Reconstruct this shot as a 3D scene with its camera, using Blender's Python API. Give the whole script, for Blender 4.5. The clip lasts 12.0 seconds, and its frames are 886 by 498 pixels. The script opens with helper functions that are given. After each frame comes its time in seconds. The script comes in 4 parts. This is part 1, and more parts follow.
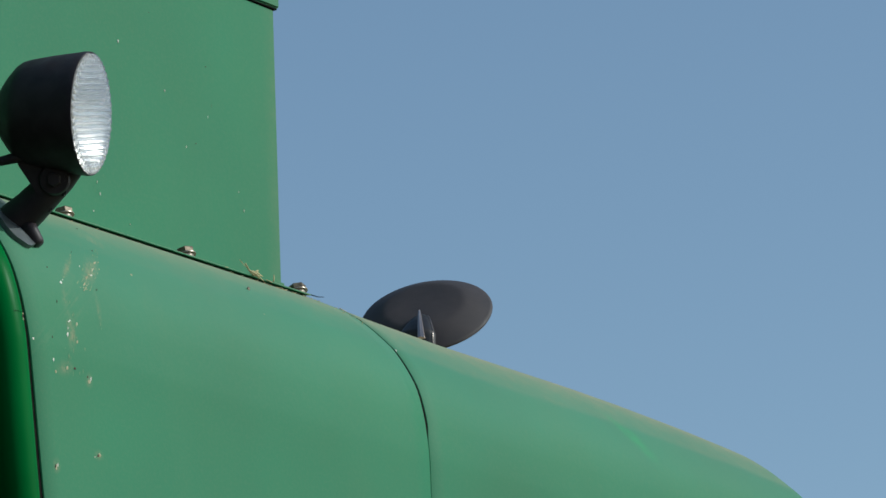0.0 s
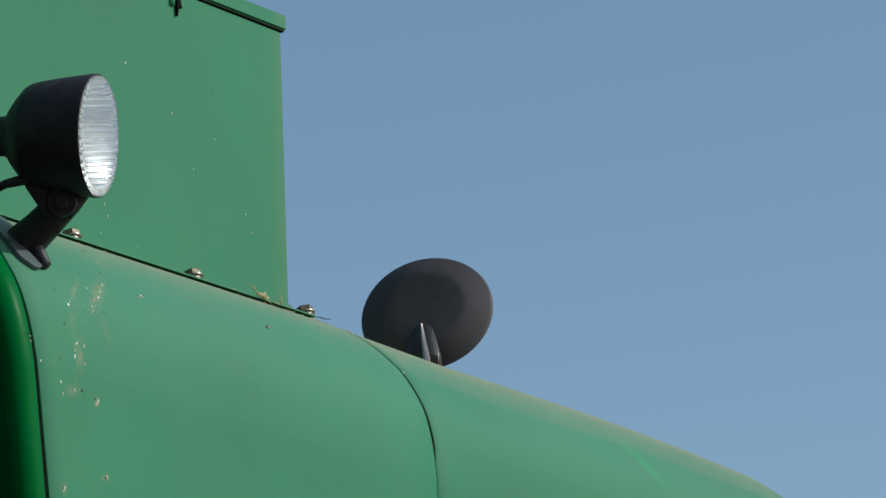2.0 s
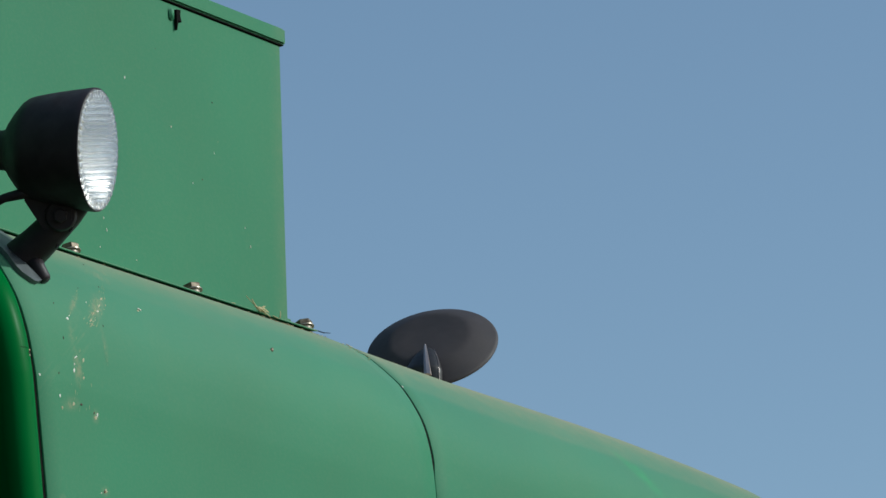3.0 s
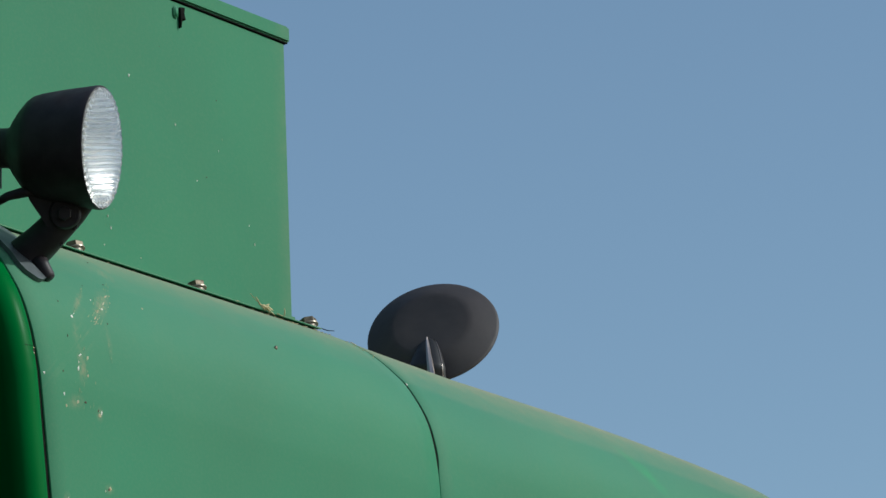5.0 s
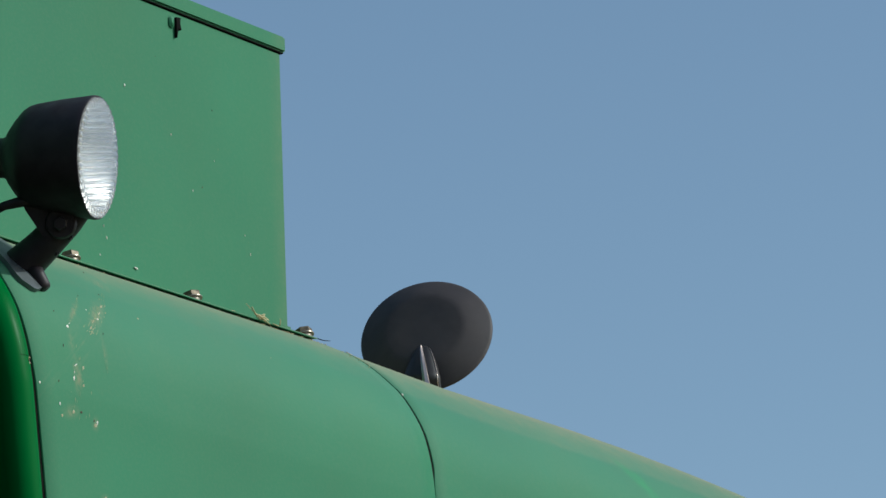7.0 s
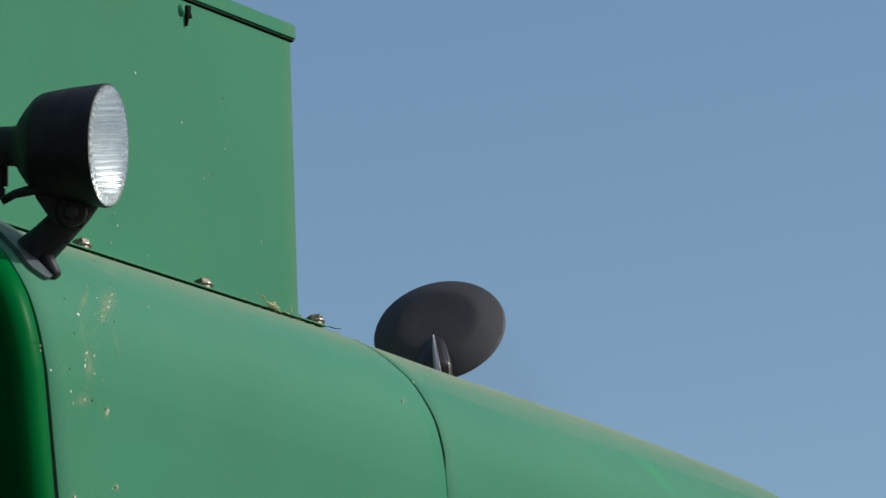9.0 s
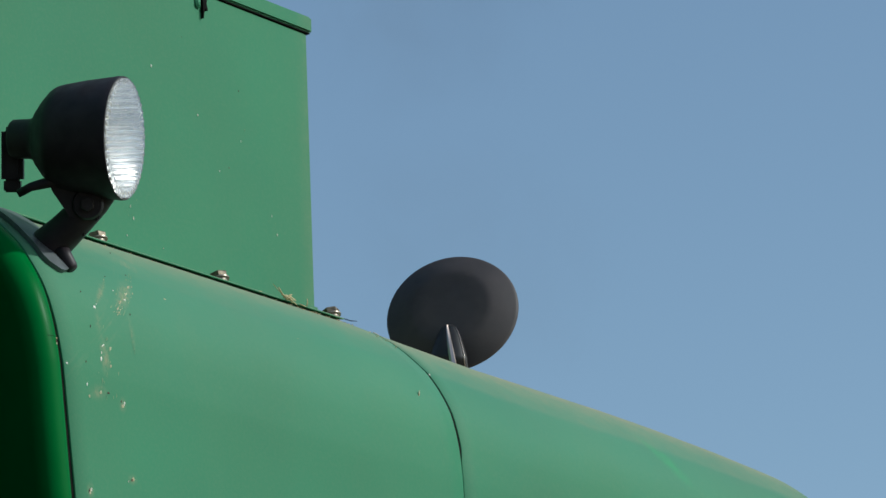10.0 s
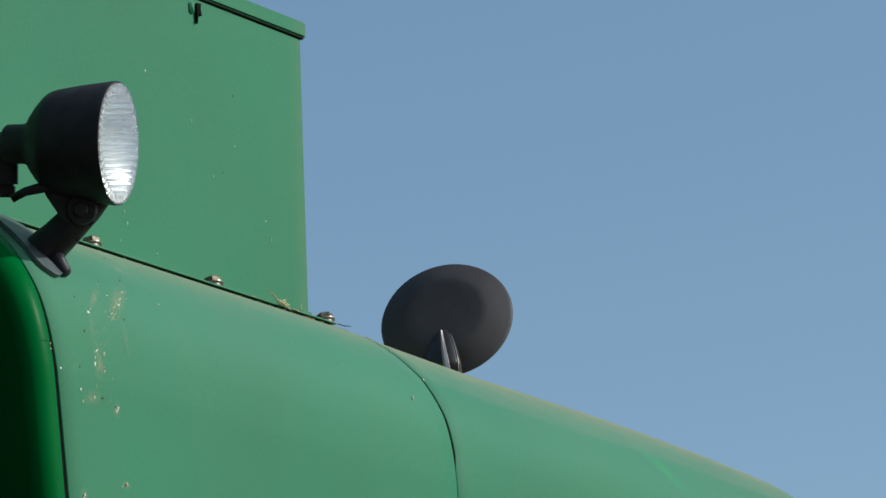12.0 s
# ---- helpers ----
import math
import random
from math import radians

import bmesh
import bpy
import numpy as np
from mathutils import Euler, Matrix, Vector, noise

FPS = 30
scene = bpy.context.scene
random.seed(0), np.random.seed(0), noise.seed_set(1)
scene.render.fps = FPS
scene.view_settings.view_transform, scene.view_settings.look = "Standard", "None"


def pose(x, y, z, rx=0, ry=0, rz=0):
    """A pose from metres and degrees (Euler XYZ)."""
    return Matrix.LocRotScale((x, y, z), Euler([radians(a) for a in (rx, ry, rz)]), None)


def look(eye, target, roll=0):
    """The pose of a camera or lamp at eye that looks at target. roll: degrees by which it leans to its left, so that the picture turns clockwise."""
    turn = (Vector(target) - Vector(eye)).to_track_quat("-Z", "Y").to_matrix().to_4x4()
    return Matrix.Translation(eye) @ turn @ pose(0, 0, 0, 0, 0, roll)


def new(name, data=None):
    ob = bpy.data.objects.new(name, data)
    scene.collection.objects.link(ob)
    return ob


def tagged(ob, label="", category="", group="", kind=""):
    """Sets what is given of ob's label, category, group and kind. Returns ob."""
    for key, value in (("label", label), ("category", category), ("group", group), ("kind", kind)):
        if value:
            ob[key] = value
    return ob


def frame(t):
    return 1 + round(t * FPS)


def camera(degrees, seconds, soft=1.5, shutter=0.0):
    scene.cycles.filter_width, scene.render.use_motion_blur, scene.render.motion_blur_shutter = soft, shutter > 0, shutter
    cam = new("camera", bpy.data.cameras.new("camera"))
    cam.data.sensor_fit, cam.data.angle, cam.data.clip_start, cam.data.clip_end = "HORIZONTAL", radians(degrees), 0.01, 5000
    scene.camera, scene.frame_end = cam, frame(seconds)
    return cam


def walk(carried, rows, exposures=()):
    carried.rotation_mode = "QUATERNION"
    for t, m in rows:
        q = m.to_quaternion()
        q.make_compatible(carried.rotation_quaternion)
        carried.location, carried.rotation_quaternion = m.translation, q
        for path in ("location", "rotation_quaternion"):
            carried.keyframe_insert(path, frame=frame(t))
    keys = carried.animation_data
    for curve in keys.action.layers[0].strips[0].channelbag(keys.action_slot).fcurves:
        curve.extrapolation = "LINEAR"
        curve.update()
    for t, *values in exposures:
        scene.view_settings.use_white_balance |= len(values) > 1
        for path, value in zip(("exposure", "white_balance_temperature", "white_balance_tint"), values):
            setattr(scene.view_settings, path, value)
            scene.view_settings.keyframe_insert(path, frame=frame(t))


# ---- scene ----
cam = camera(10.0, 12.0, soft=1.5, shutter=0.2)
EYE = (0.0, 0.0, 1.6)


def aim(tilt, turn):
    """A pose at EYE, tilted up and turned to the right by these degrees."""
    a, b = radians(tilt), radians(turn)
    way = Vector((math.sin(b) * math.cos(a), math.cos(b) * math.cos(a), math.sin(a)))
    return look(EYE, Vector(EYE) + way, -2.25)


WAY = ((0, 16.69, 0.043), (0.1, 16.732, 0.044), (0.2, 16.757, 0.036), (0.3, 16.758, 0.011), (0.4, 16.767, 0.011), (0.5, 16.766, -0.04),
       (0.6, 16.687, -0.07), (0.7, 16.736, -0.05), (0.8, 16.712, -0.069), (0.9, 16.72, -0.051), (1, 16.747, -0.052), (1.2, 16.785, -0.031),
       (1.4, 16.841, -0.003), (1.5, 16.795, -0.039), (1.6, 16.866, -0.019), (1.8, 16.833, 0.005), (2, 16.942, -0.033), (2.2, 16.98, 0.003),
       (2.4, 16.981, -0.006), (2.5, 17, 0), (2.6, 16.974, -0.032), (2.8, 17.047, -0.02), (3, 17.099, -0.017), (3.2, 17.08, -0.011),
       (4.8, 17.081, -0.062), (5, 17.076, -0.068), (5.2, 17.082, -0.079), (5.4, 17.057, -0.08), (5.5, 17.013, -0.082), (5.6, 16.967, -0.067),
       (5.8, 17.015, -0.03), (6, 17.119, -0.026), (6.2, 17.209, 0.038), (6.4, 17.16, 0.027), (6.5, 17.137, 0.006), (6.6, 17.21, 0.003),
       (6.8, 17.178, 0.002), (7, 17.187, -0.013), (7.2, 17.226, 0.013), (8.8, 17.08, -0.028), (8.9, 17.057, -0.072), (9, 17.054, -0.146),
       (9.1, 16.826, -0.253), (9.2, 16.817, -0.245), (9.3, 16.752, -0.256), (9.4, 16.819, -0.279), (9.5, 16.836, -0.325), (9.6, 16.87, -0.32),
       (10, 16.974, -0.339), (10.4, 17.025, -0.305), (10.5, 16.953, -0.309), (10.6, 16.945, -0.300), (10.7, 16.995, -0.295), (10.8, 17.050, -0.291),
       (11, 17.08, -0.289), (11.1, 17.095, -0.286), (11.3, 17.110, -0.280), (11.5, 17.088, -0.273), (11.8, 17.100, -0.262), (12, 17.03, -0.265),)
walk(cam, [(t, aim(a, b)) for t, a, b in WAY], [(0.0, 0.18, 6010, 0.0), (8.8, 0.18, 6010, 0.0), (10.0, 0.23, 6010, 0.0), (12.0, 0.24, 6010, 0.0)])

# ---- light ----
SUN_ELEVATION, SUN_SIDE = radians(33), radians(-5)  # from +X towards +Y
sun_way = Vector((math.cos(SUN_SIDE) * math.cos(SUN_ELEVATION), math.sin(SUN_SIDE) * math.cos(SUN_ELEVATION), math.sin(SUN_ELEVATION)))
world = bpy.data.worlds.new("sky")
scene.world = world
world.use_nodes = True
sky = world.node_tree.nodes.new("ShaderNodeTexSky")
sky.sky_type, sky.sun_disc = "NISHITA", False
sky.sun_elevation, sky.sun_rotation = SUN_ELEVATION, radians(90) - SUN_SIDE
sky.air_density, sky.dust_density, sky.ozone_density = 1.0, 1.0, 0.4
world.node_tree.links.new(sky.outputs["Color"], world.node_tree.nodes["Background"].inputs["Color"])
world.node_tree.nodes["Background"].inputs["Strength"].default_value = 0.103
sun = new("sun", bpy.data.lights.new("sun", "SUN"))
sun.data.energy, sun.data.angle, sun.data.color = 2.36, radians(0.53), (1.0, 0.96, 0.90)
sun.matrix_world = look(sun_way * 50, (0, 0, 0))


# ---- materials ----
class Mat:
    """A small writer of node materials."""

    def __init__(self, name, base=(0.5, 0.5, 0.5), rough=0.5, metal=0.0, coat=0.0, specular=0.5):
        self.m = bpy.data.materials.new(name)
        self.m.use_nodes = True
        self.t = self.m.node_tree
        self.b = self.t.nodes["Principled BSDF"]
        self.set("Base Color", (*base, 1))
        self.set("Roughness", rough)
        self.set("Metallic", metal)
        self.set("Coat Weight", coat)
        self.set("Specular IOR Level", specular)
        self.coords = self.t.nodes.new("ShaderNodeTexCoord")

    def set(self, key, value):
        self.b.inputs[key].default_value = value

    def link(self, a, b):
        self.t.links.new(a, b)

    def noise(self, scale, detail=4.0, rough=0.55, stretch=None, source=None):
        n = self.t.nodes.new("ShaderNodeTexNoise")
        n.inputs["Scale"].default_value, n.inputs["Detail"].default_value, n.inputs["Roughness"].default_value = scale, detail, rough
        source = source or self.coords.outputs["Object"]
        if stretch:
            mapping = self.t.nodes.new("ShaderNodeMapping")
            mapping.inputs["Scale"].default_value = stretch
            self.link(source, mapping.inputs["Vector"])
            source = mapping.outputs["Vector"]
        self.link(source, n.inputs["Vector"])
        return n.outputs["Fac"]

    def ramp(self, fac, low, high, out_low=0.0, out_high=1.0):
        n = self.t.nodes.new("ShaderNodeMapRange")
        for key, x in (("From Min", low), ("From Max", high), ("To Min", out_low), ("To Max", out_high)):
            n.inputs[key].default_value = x
        self.link(fac, n.inputs["Value"])
        return n.outputs["Result"]

    def math(self, kind, a, b):
        n = self.t.nodes.new("ShaderNodeMath")
        n.operation = kind
        for socket, x in zip(n.inputs, (a, b)):
            if isinstance(x, (int, float)):
                socket.default_value = x
            else:
                self.link(x, socket)
        return n.outputs[0]

    def mix(self, fac, a, b):
        n = self.t.nodes.new("ShaderNodeMix")
        n.data_type = "RGBA"
        self.link(fac, n.inputs["Factor"])
        for socket, x in ((n.inputs[6], a), (n.inputs[7], b)):
            if isinstance(x, tuple):
                socket.default_value = (*x, 1)
            else:
                self.link(x, socket)
        return n.outputs[2]

    def colour(self, out):
        self.link(out, self.b.inputs["Base Color"])

    def rough(self, out):
        self.link(out, self.b.inputs["Roughness"])

    def bump(self, height, strength, distance):
        n = self.t.nodes.new("ShaderNodeBump")
        n.inputs["Strength"].default_value, n.inputs["Distance"].default_value = strength, distance
        self.link(height, n.inputs["Height"])
        self.link(n.outputs["Normal"], self.b.inputs["Normal"])


def green_paint(name, base, dust_amount, rough, worn_end=False, runs=(), rub=(), crown=(0.66, 1.0, 0.72), stains=()):
    """Machine enamel under field dust; the dust lies thicker on what faces up, over a painted bluish sky sheen."""
    m = Mat(name, base, rough, specular=0.24)
    fine = m.noise(220, 3, 0.6)
    broad = m.noise(5, 5, 0.6)
    streak = m.noise(9, 4, 0.6, (1.0, 1.0, 0.16))
    geo = m.t.nodes.new("ShaderNodeNewGeometry")
    split = m.t.nodes.new("ShaderNodeSeparateXYZ")
    m.link(geo.outputs["Normal"], split.inputs[0])
    film = m.math("MULTIPLY", m.ramp(broad, 0.3, 0.75, 0.6, 1.35), dust_amount)
    film = m.math("ADD", film, m.ramp(streak, 0.55, 0.8, 0.0, 0.025))
    # pale dust film and sky sheen put into the colour, stronger facing up
    sheen_veil = m.ramp(split.outputs["Z"], 0.16, 0.90, 0.0, 0.18)
    ragged = m.math("ADD", m.math("MULTIPLY", m.math("SUBTRACT", m.noise(45, 6, 0.75), 0.5), 0.15), split.outputs["Z"])
    top = m.ramp(ragged, crown[0], crown[1], 0.0, crown[2])
    top.node.interpolation_type = "SMOOTHSTEP"
    top = m.math("MULTIPLY", top, m.ramp(m.noise(34, 6, 0.72), 0.3, 0.7, 0.55, 1.25))
    total = m.math("ADD", film, top)
    if worn_end:
        spot = m.t.nodes.new("ShaderNodeSeparateXYZ")
        m.link(m.coords.outputs["Object"], spot.inputs[0])
        rim = m.ramp(spot.outputs["X"], -0.062, -0.034, 0.0, 0.14)
        total = m.math("ADD", total, m.math("MULTIPLY", rim, m.ramp(m.noise(26, 4), 0.3, 0.7, 0.3, 1.2)))
    for middle, width, amount in runs:
        # dried trickles, drawn out down the panel within a band
        spot = m.t.nodes.new("ShaderNodeSeparateXYZ")
        m.link(m.coords.outputs["Object"], spot.inputs[0])
        lean = m.math("MULTIPLY", m.math("SUBTRACT", spot.outputs["Z"], 3.1719), 1.0)
        along = m.math("SUBTRACT", spot.outputs["X"], lean)
        skew = m.t.nodes.new("ShaderNodeCombineXYZ")
        m.link(along, skew.inputs["X"])
        m.link(spot.outputs["Z"], skew.inputs["Z"])
        across = m.math("ABSOLUTE", m.math("SUBTRACT", along, middle), 0.0)
        band = m.ramp(across, width, 0.0, 0.0, 1.0)
        low = m.ramp(spot.outputs["Z"], 3.0719 - 0.03, 3.0719 + 0.12, 0.0, 1.0)
        thread = m.ramp(m.noise(170, 2, 0.5, (1.0, 0.25, 0.14), skew.outputs["Vector"]), 0.50, 0.72, 0.0, amount)
        broken = m.ramp(m.noise(34, 3, 0.6), 0.42, 0.62, 0.0, 1.0)
        total = m.math("ADD", total, m.math("MULTIPLY", m.math("MULTIPLY", thread, broken), m.math("MULTIPLY", band, low)))
    total = m.math("ADD", total, m.ramp(fine, 0.45, 0.8, 0.0, 0.05))
    shade = m.mix(m.ramp(m.noise(2.2, 3), 0.35, 0.65), tuple(x * 0.92 for x in base), tuple(x * 1.08 for x in base))
    shade = m.mix(sheen_veil, shade, (0.34, 0.44, 0.42))

    def patch(x, z, lean, length, width):
        """Distance from the middle of a slanting oval on the side, 1 at its rim."""
        turn = m.t.nodes.new("ShaderNodeMapping")
        turn.vector_type = "TEXTURE"
        turn.inputs["Location"].default_value = (x, 0.0, z)
        turn.inputs["Rotation"].default_value = (0.0, radians(lean), 0.0)
        turn.inputs["Scale"].default_value = (length, 10.0, width)
        m.link(m.coords.outputs["Object"], turn.inputs["Vector"])
        span = m.t.nodes.new("ShaderNodeVectorMath")
        span.operation = "LENGTH"
        m.link(turn.outputs["Vector"], span.inputs[0])
        return span.outputs["Value"]

    # soft stains of dried splash
    for x, z, lean, length, width, amount in stains:
        spread = m.ramp(patch(x, 3.0719 + z, lean, length, width), 1.0, 0.0, 0.0, amount)
        spread.node.interpolation_type = "SMOOTHSTEP"
        total = m.math("ADD", total, m.math("MULTIPLY", spread, m.ramp(m.noise(150, 5, 0.7), 0.38, 0.66, 0.1, 1.3)))
    if rub:
        # a soft slanting streak where the dust is rubbed off
        bare = m.ramp(patch(*rub), 1.0, 0.1, 0.0, 0.55)
        bare.node.interpolation_type = "SMOOTHSTEP"
        bare = m.math("MULTIPLY", bare, m.ramp(m.noise(70, 4), 0.3, 0.65, 0.35, 1.1))
        shade = m.mix(bare, shade, (0.045, 0.33, 0.12))
        total = m.math("MULTIPLY", total, m.math("SUBTRACT", 1.0, m.math("MULTIPLY", bare, 0.7)))
    m.colour(m.mix(total, shade, (0.365, 0.32, 0.21)))
    m.rough(m.math("ADD", m.ramp(total, 0.0, 0.7, rough, 0.85), m.ramp(broad, 0.3, 0.7, -0.04, 0.05)))
    m.bump(m.math("ADD", m.noise(700, 2), m.math("MULTIPLY", m.noise(6, 2), 3.0)), 0.08, 0.002)
    return m.m


def make_materials():
    mats = {}
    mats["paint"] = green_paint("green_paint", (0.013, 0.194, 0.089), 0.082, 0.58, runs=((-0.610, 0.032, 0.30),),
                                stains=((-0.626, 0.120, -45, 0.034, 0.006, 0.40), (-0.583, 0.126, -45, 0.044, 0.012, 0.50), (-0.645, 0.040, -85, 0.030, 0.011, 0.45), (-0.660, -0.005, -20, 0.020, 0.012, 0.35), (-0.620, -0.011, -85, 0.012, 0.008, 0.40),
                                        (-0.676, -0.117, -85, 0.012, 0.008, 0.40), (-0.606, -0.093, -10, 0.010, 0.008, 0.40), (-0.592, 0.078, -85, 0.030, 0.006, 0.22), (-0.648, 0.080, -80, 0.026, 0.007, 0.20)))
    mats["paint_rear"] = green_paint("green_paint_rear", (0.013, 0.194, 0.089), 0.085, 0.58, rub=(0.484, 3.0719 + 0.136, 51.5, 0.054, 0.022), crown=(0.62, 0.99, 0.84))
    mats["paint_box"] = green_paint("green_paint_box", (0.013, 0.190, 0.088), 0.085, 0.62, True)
    m = Mat("green_paint_glossy", (0.003, 0.14, 0.024), 0.09, specular=0.04)
    m.colour(m.mix(m.ramp(m.noise(4, 4), 0.35, 0.65), (0.004, 0.120, 0.022), (0.006, 0.150, 0.030)))
    m.rough(m.ramp(m.noise(12, 4), 0.3, 0.7, 0.32, 0.42))
    mats["paint_clean"] = m.m

    m = Mat("black_plastic", (0.018, 0.017, 0.02), 0.55)
    m.colour(m.mix(m.ramp(m.noise(30, 5), 0.35, 0.75), (0.019, 0.014, 0.018), (0.042, 0.033, 0.038)))
    m.set("Specular IOR Level", 0.36)
    m.rough(m.ramp(m.noise(45, 4), 0.3, 0.7, 0.46, 0.66))
    m.bump(m.noise(900, 2), 0.12, 0.001)
    mats["plastic"] = m.m

    m = Mat("black_cap_paint", (0.03, 0.028, 0.032), 0.5, specular=0.5)
    m.colour(m.mix(m.ramp(m.noise(14, 5), 0.35, 0.7), (0.036, 0.029, 0.031), (0.062, 0.049, 0.050)))
    m.rough(m.ramp(m.noise(30, 4), 0.3, 0.7, 0.60, 0.74))
    m.bump(m.noise(500, 3), 0.1, 0.001)
    mats["cap"] = m.m

    m = Mat("bright_steel", (0.56, 0.46, 0.41), 0.3, 1.0)
    m.rough(m.ramp(m.noise(120, 3), 0.3, 0.7, 0.28, 0.42))
    mats["chrome"] = m.m

    m = Mat("dark_steel", (0.022, 0.019, 0.019), 0.45, 0.0)
    m.rough(m.ramp(m.noise(90, 3), 0.3, 0.7, 0.38, 0.52))
    mats["strap"] = m.m

    m = Mat("rusty_bolt", (0.16, 0.10, 0.06), 0.55, 0.5)
    m.colour(m.mix(m.ramp(m.noise(160, 4), 0.35, 0.65), (0.09, 0.07, 0.05), (0.26, 0.21, 0.15)))
    mats["bolt"] = m.m
    m = Mat("zinc", (0.30, 0.26, 0.21), 0.5, 0.6)
    m.rough(m.ramp(m.noise(200, 3), 0.3, 0.7, 0.3, 0.5))
    mats["zinc"] = m.m
    m = Mat("grey_bracket", (0.30, 0.31, 0.31), 0.45, 0.25)
    m.colour(m.mix(m.ramp(m.noise(40, 5), 0.3, 0.7), (0.085, 0.10, 0.108), (0.155, 0.175, 0.18)))
    mats["bracket"] = m.m

    # black of the rubber parts, also of the strips that stand for shade
    m = Mat("black_rubber_and_gap_shade", (0.006, 0.006, 0.006), 0.9, specular=0.1)
    m.colour(m.mix(m.ramp(m.noise(80, 3), 0.3, 0.7), (0.004, 0.004, 0.004), (0.012, 0.012, 0.010)))
    mats["rubber_and_shade"] = m.m

    m = Mat("ribbed_lens_glass", (0.93, 0.93, 0.92), 0.06)
    m.set("Transmission Weight", 0.9)
    m.set("IOR", 1.5)
    m.rough(m.ramp(m.noise(60, 3), 0.3, 0.7, 0.03, 0.09))
    mats["glass"] = m.m
    m = Mat("reflector", (0.52, 0.50, 0.49), 0.30, 1.0)
    m.rough(m.ramp(m.noise(90, 2), 0.3, 0.7, 0.22, 0.32))
    mats["reflector"] = m.m

    m = Mat("straw", (0.50, 0.38, 0.18), 0.8)
    m.colour(m.mix(m.noise(300, 2), (0.66, 0.57, 0.34), (0.42, 0.34, 0.17)))
    mats["straw"] = m.m
    m = Mat("dry_splash", (0.55, 0.50, 0.36), 0.85)
    m.colour(m.mix(m.ramp(m.noise(150, 3), 0.35, 0.65), (0.50, 0.48, 0.32), (0.32, 0.27, 0.15)))
    mats["splash"] = m.m
    m = Mat("white_chip_and_glint", (0.78, 0.77, 0.70), 0.7)
    m.colour(m.mix(m.ramp(m.noise(200, 3), 0.35, 0.65), (0.86, 0.86, 0.80), (0.60, 0.56, 0.44)))
    mats["chip_and_glint"] = m.m
    m = Mat("dark_scab", (0.05, 0.03, 0.02), 0.8)
    m.colour(m.mix(m.ramp(m.noise(200, 3), 0.35, 0.65), (0.025, 0.018, 0.015), (0.09, 0.055, 0.035)))
    mats["scab"] = m.m
    m = Mat("dust_run", (0.20, 0.26, 0.13), 0.8)
    m.colour(m.mix(m.ramp(m.noise(110, 3), 0.35, 0.65), (0.10, 0.25, 0.13), (0.22, 0.30, 0.16)))
    mats["runs"] = m.m

    m = Mat("brown_insect_shell", (0.16, 0.075, 0.05), 0.45)
    m.colour(m.mix(m.ramp(m.noise(300, 3), 0.35, 0.65), (0.55, 0.20, 0.11), (0.75, 0.38, 0.18)))
    mats["insect"] = m.m
    m = Mat("dark_insect_shell", (0.08, 0.035, 0.06), 0.45)
    m.colour(m.mix(m.ramp(m.noise(300, 3), 0.35, 0.65), (0.20, 0.07, 0.10), (0.36, 0.15, 0.14)))
    mats["insect_dark"] = m.m
    m = Mat("insect_wing", (0.55, 0.42, 0.30), 0.4)
    m.set("Alpha", 0.22)
    mats["wing"] = m.m
    m = Mat("soil_and_stubble", (0.2, 0.15, 0.08), 0.95)
    a = m.mix(m.ramp(m.noise(0.3, 6), 0.35, 0.65), (0.06, 0.05, 0.025), (0.12, 0.10, 0.05))
    m.colour(m.mix(m.ramp(m.noise(14, 6, 0.7), 0.4, 0.65), a, (0.16, 0.13, 0.06)))
    m.bump(m.noise(20, 6, 0.7), 0.8, 0.05)
    mats["ground"] = m.m
    return mats


MATS = make_materials()


# ---- helpers of this scene ----
def part(name, bm, material, parent=None, label="", smooth=True):
    """Links a bmesh as one mesh object under parent."""
    me = bpy.data.meshes.new(name)
    bmesh.ops.recalc_face_normals(bm, faces=bm.faces)
    bm.to_mesh(me)
    bm.free()
    me.materials.append(material if not isinstance(material, str) else MATS[material])
    if smooth:
        me.shade_smooth()
    ob = new(name, me)
    ob.parent = parent
    if label:
        tagged(ob, label)
    return ob


def sharp(ob, degrees=35):
    ob.data.set_sharp_from_angle(angle=radians(degrees))
    return ob


def grid(bm, rings, close=False):
    """Faces between rows of points of equal length; returns the rows of vertices."""
    rows = [[bm.verts.new(p) for p in ring] for ring in rings]
    n = len(rows[0])
    for a, b in zip(rows, rows[1:]):
        for i in range(n if close else n - 1):
            j = (i + 1) % n
            bm.faces.new((a[i], a[j], b[j], b[i]))
    return rows


def box(bm, lo, hi, bevel=0.0, m=None):
    made = bmesh.ops.create_cube(bm, size=1.0)["verts"]
    for v in made:
        v.co = Vector([l + (c + 0.5) * (h - l) for c, l, h in zip(v.co, lo, hi)])
    if bevel:
        edges = list({e for v in made for e in v.link_edges})
        made = list({v for f in bmesh.ops.bevel(bm, geom=edges, offset=bevel, segments=2, affect="EDGES")["faces"] for v in f.verts} | {v for v in made if v.is_valid})
    if m:
        for v in made:
            v.co = m @ v.co
    return made


def lathe(bm, outline, steps=64, m=Matrix()):
    """Turns (distance along x, radius) pairs about the x axis."""
    rings = []
    for s, r in outline:
        rings.append([m @ Vector((s, r * math.cos(2 * math.pi * i / steps), r * math.sin(2 * math.pi * i / steps))) for i in range(steps)])
    return grid(bm, rings, close=True)


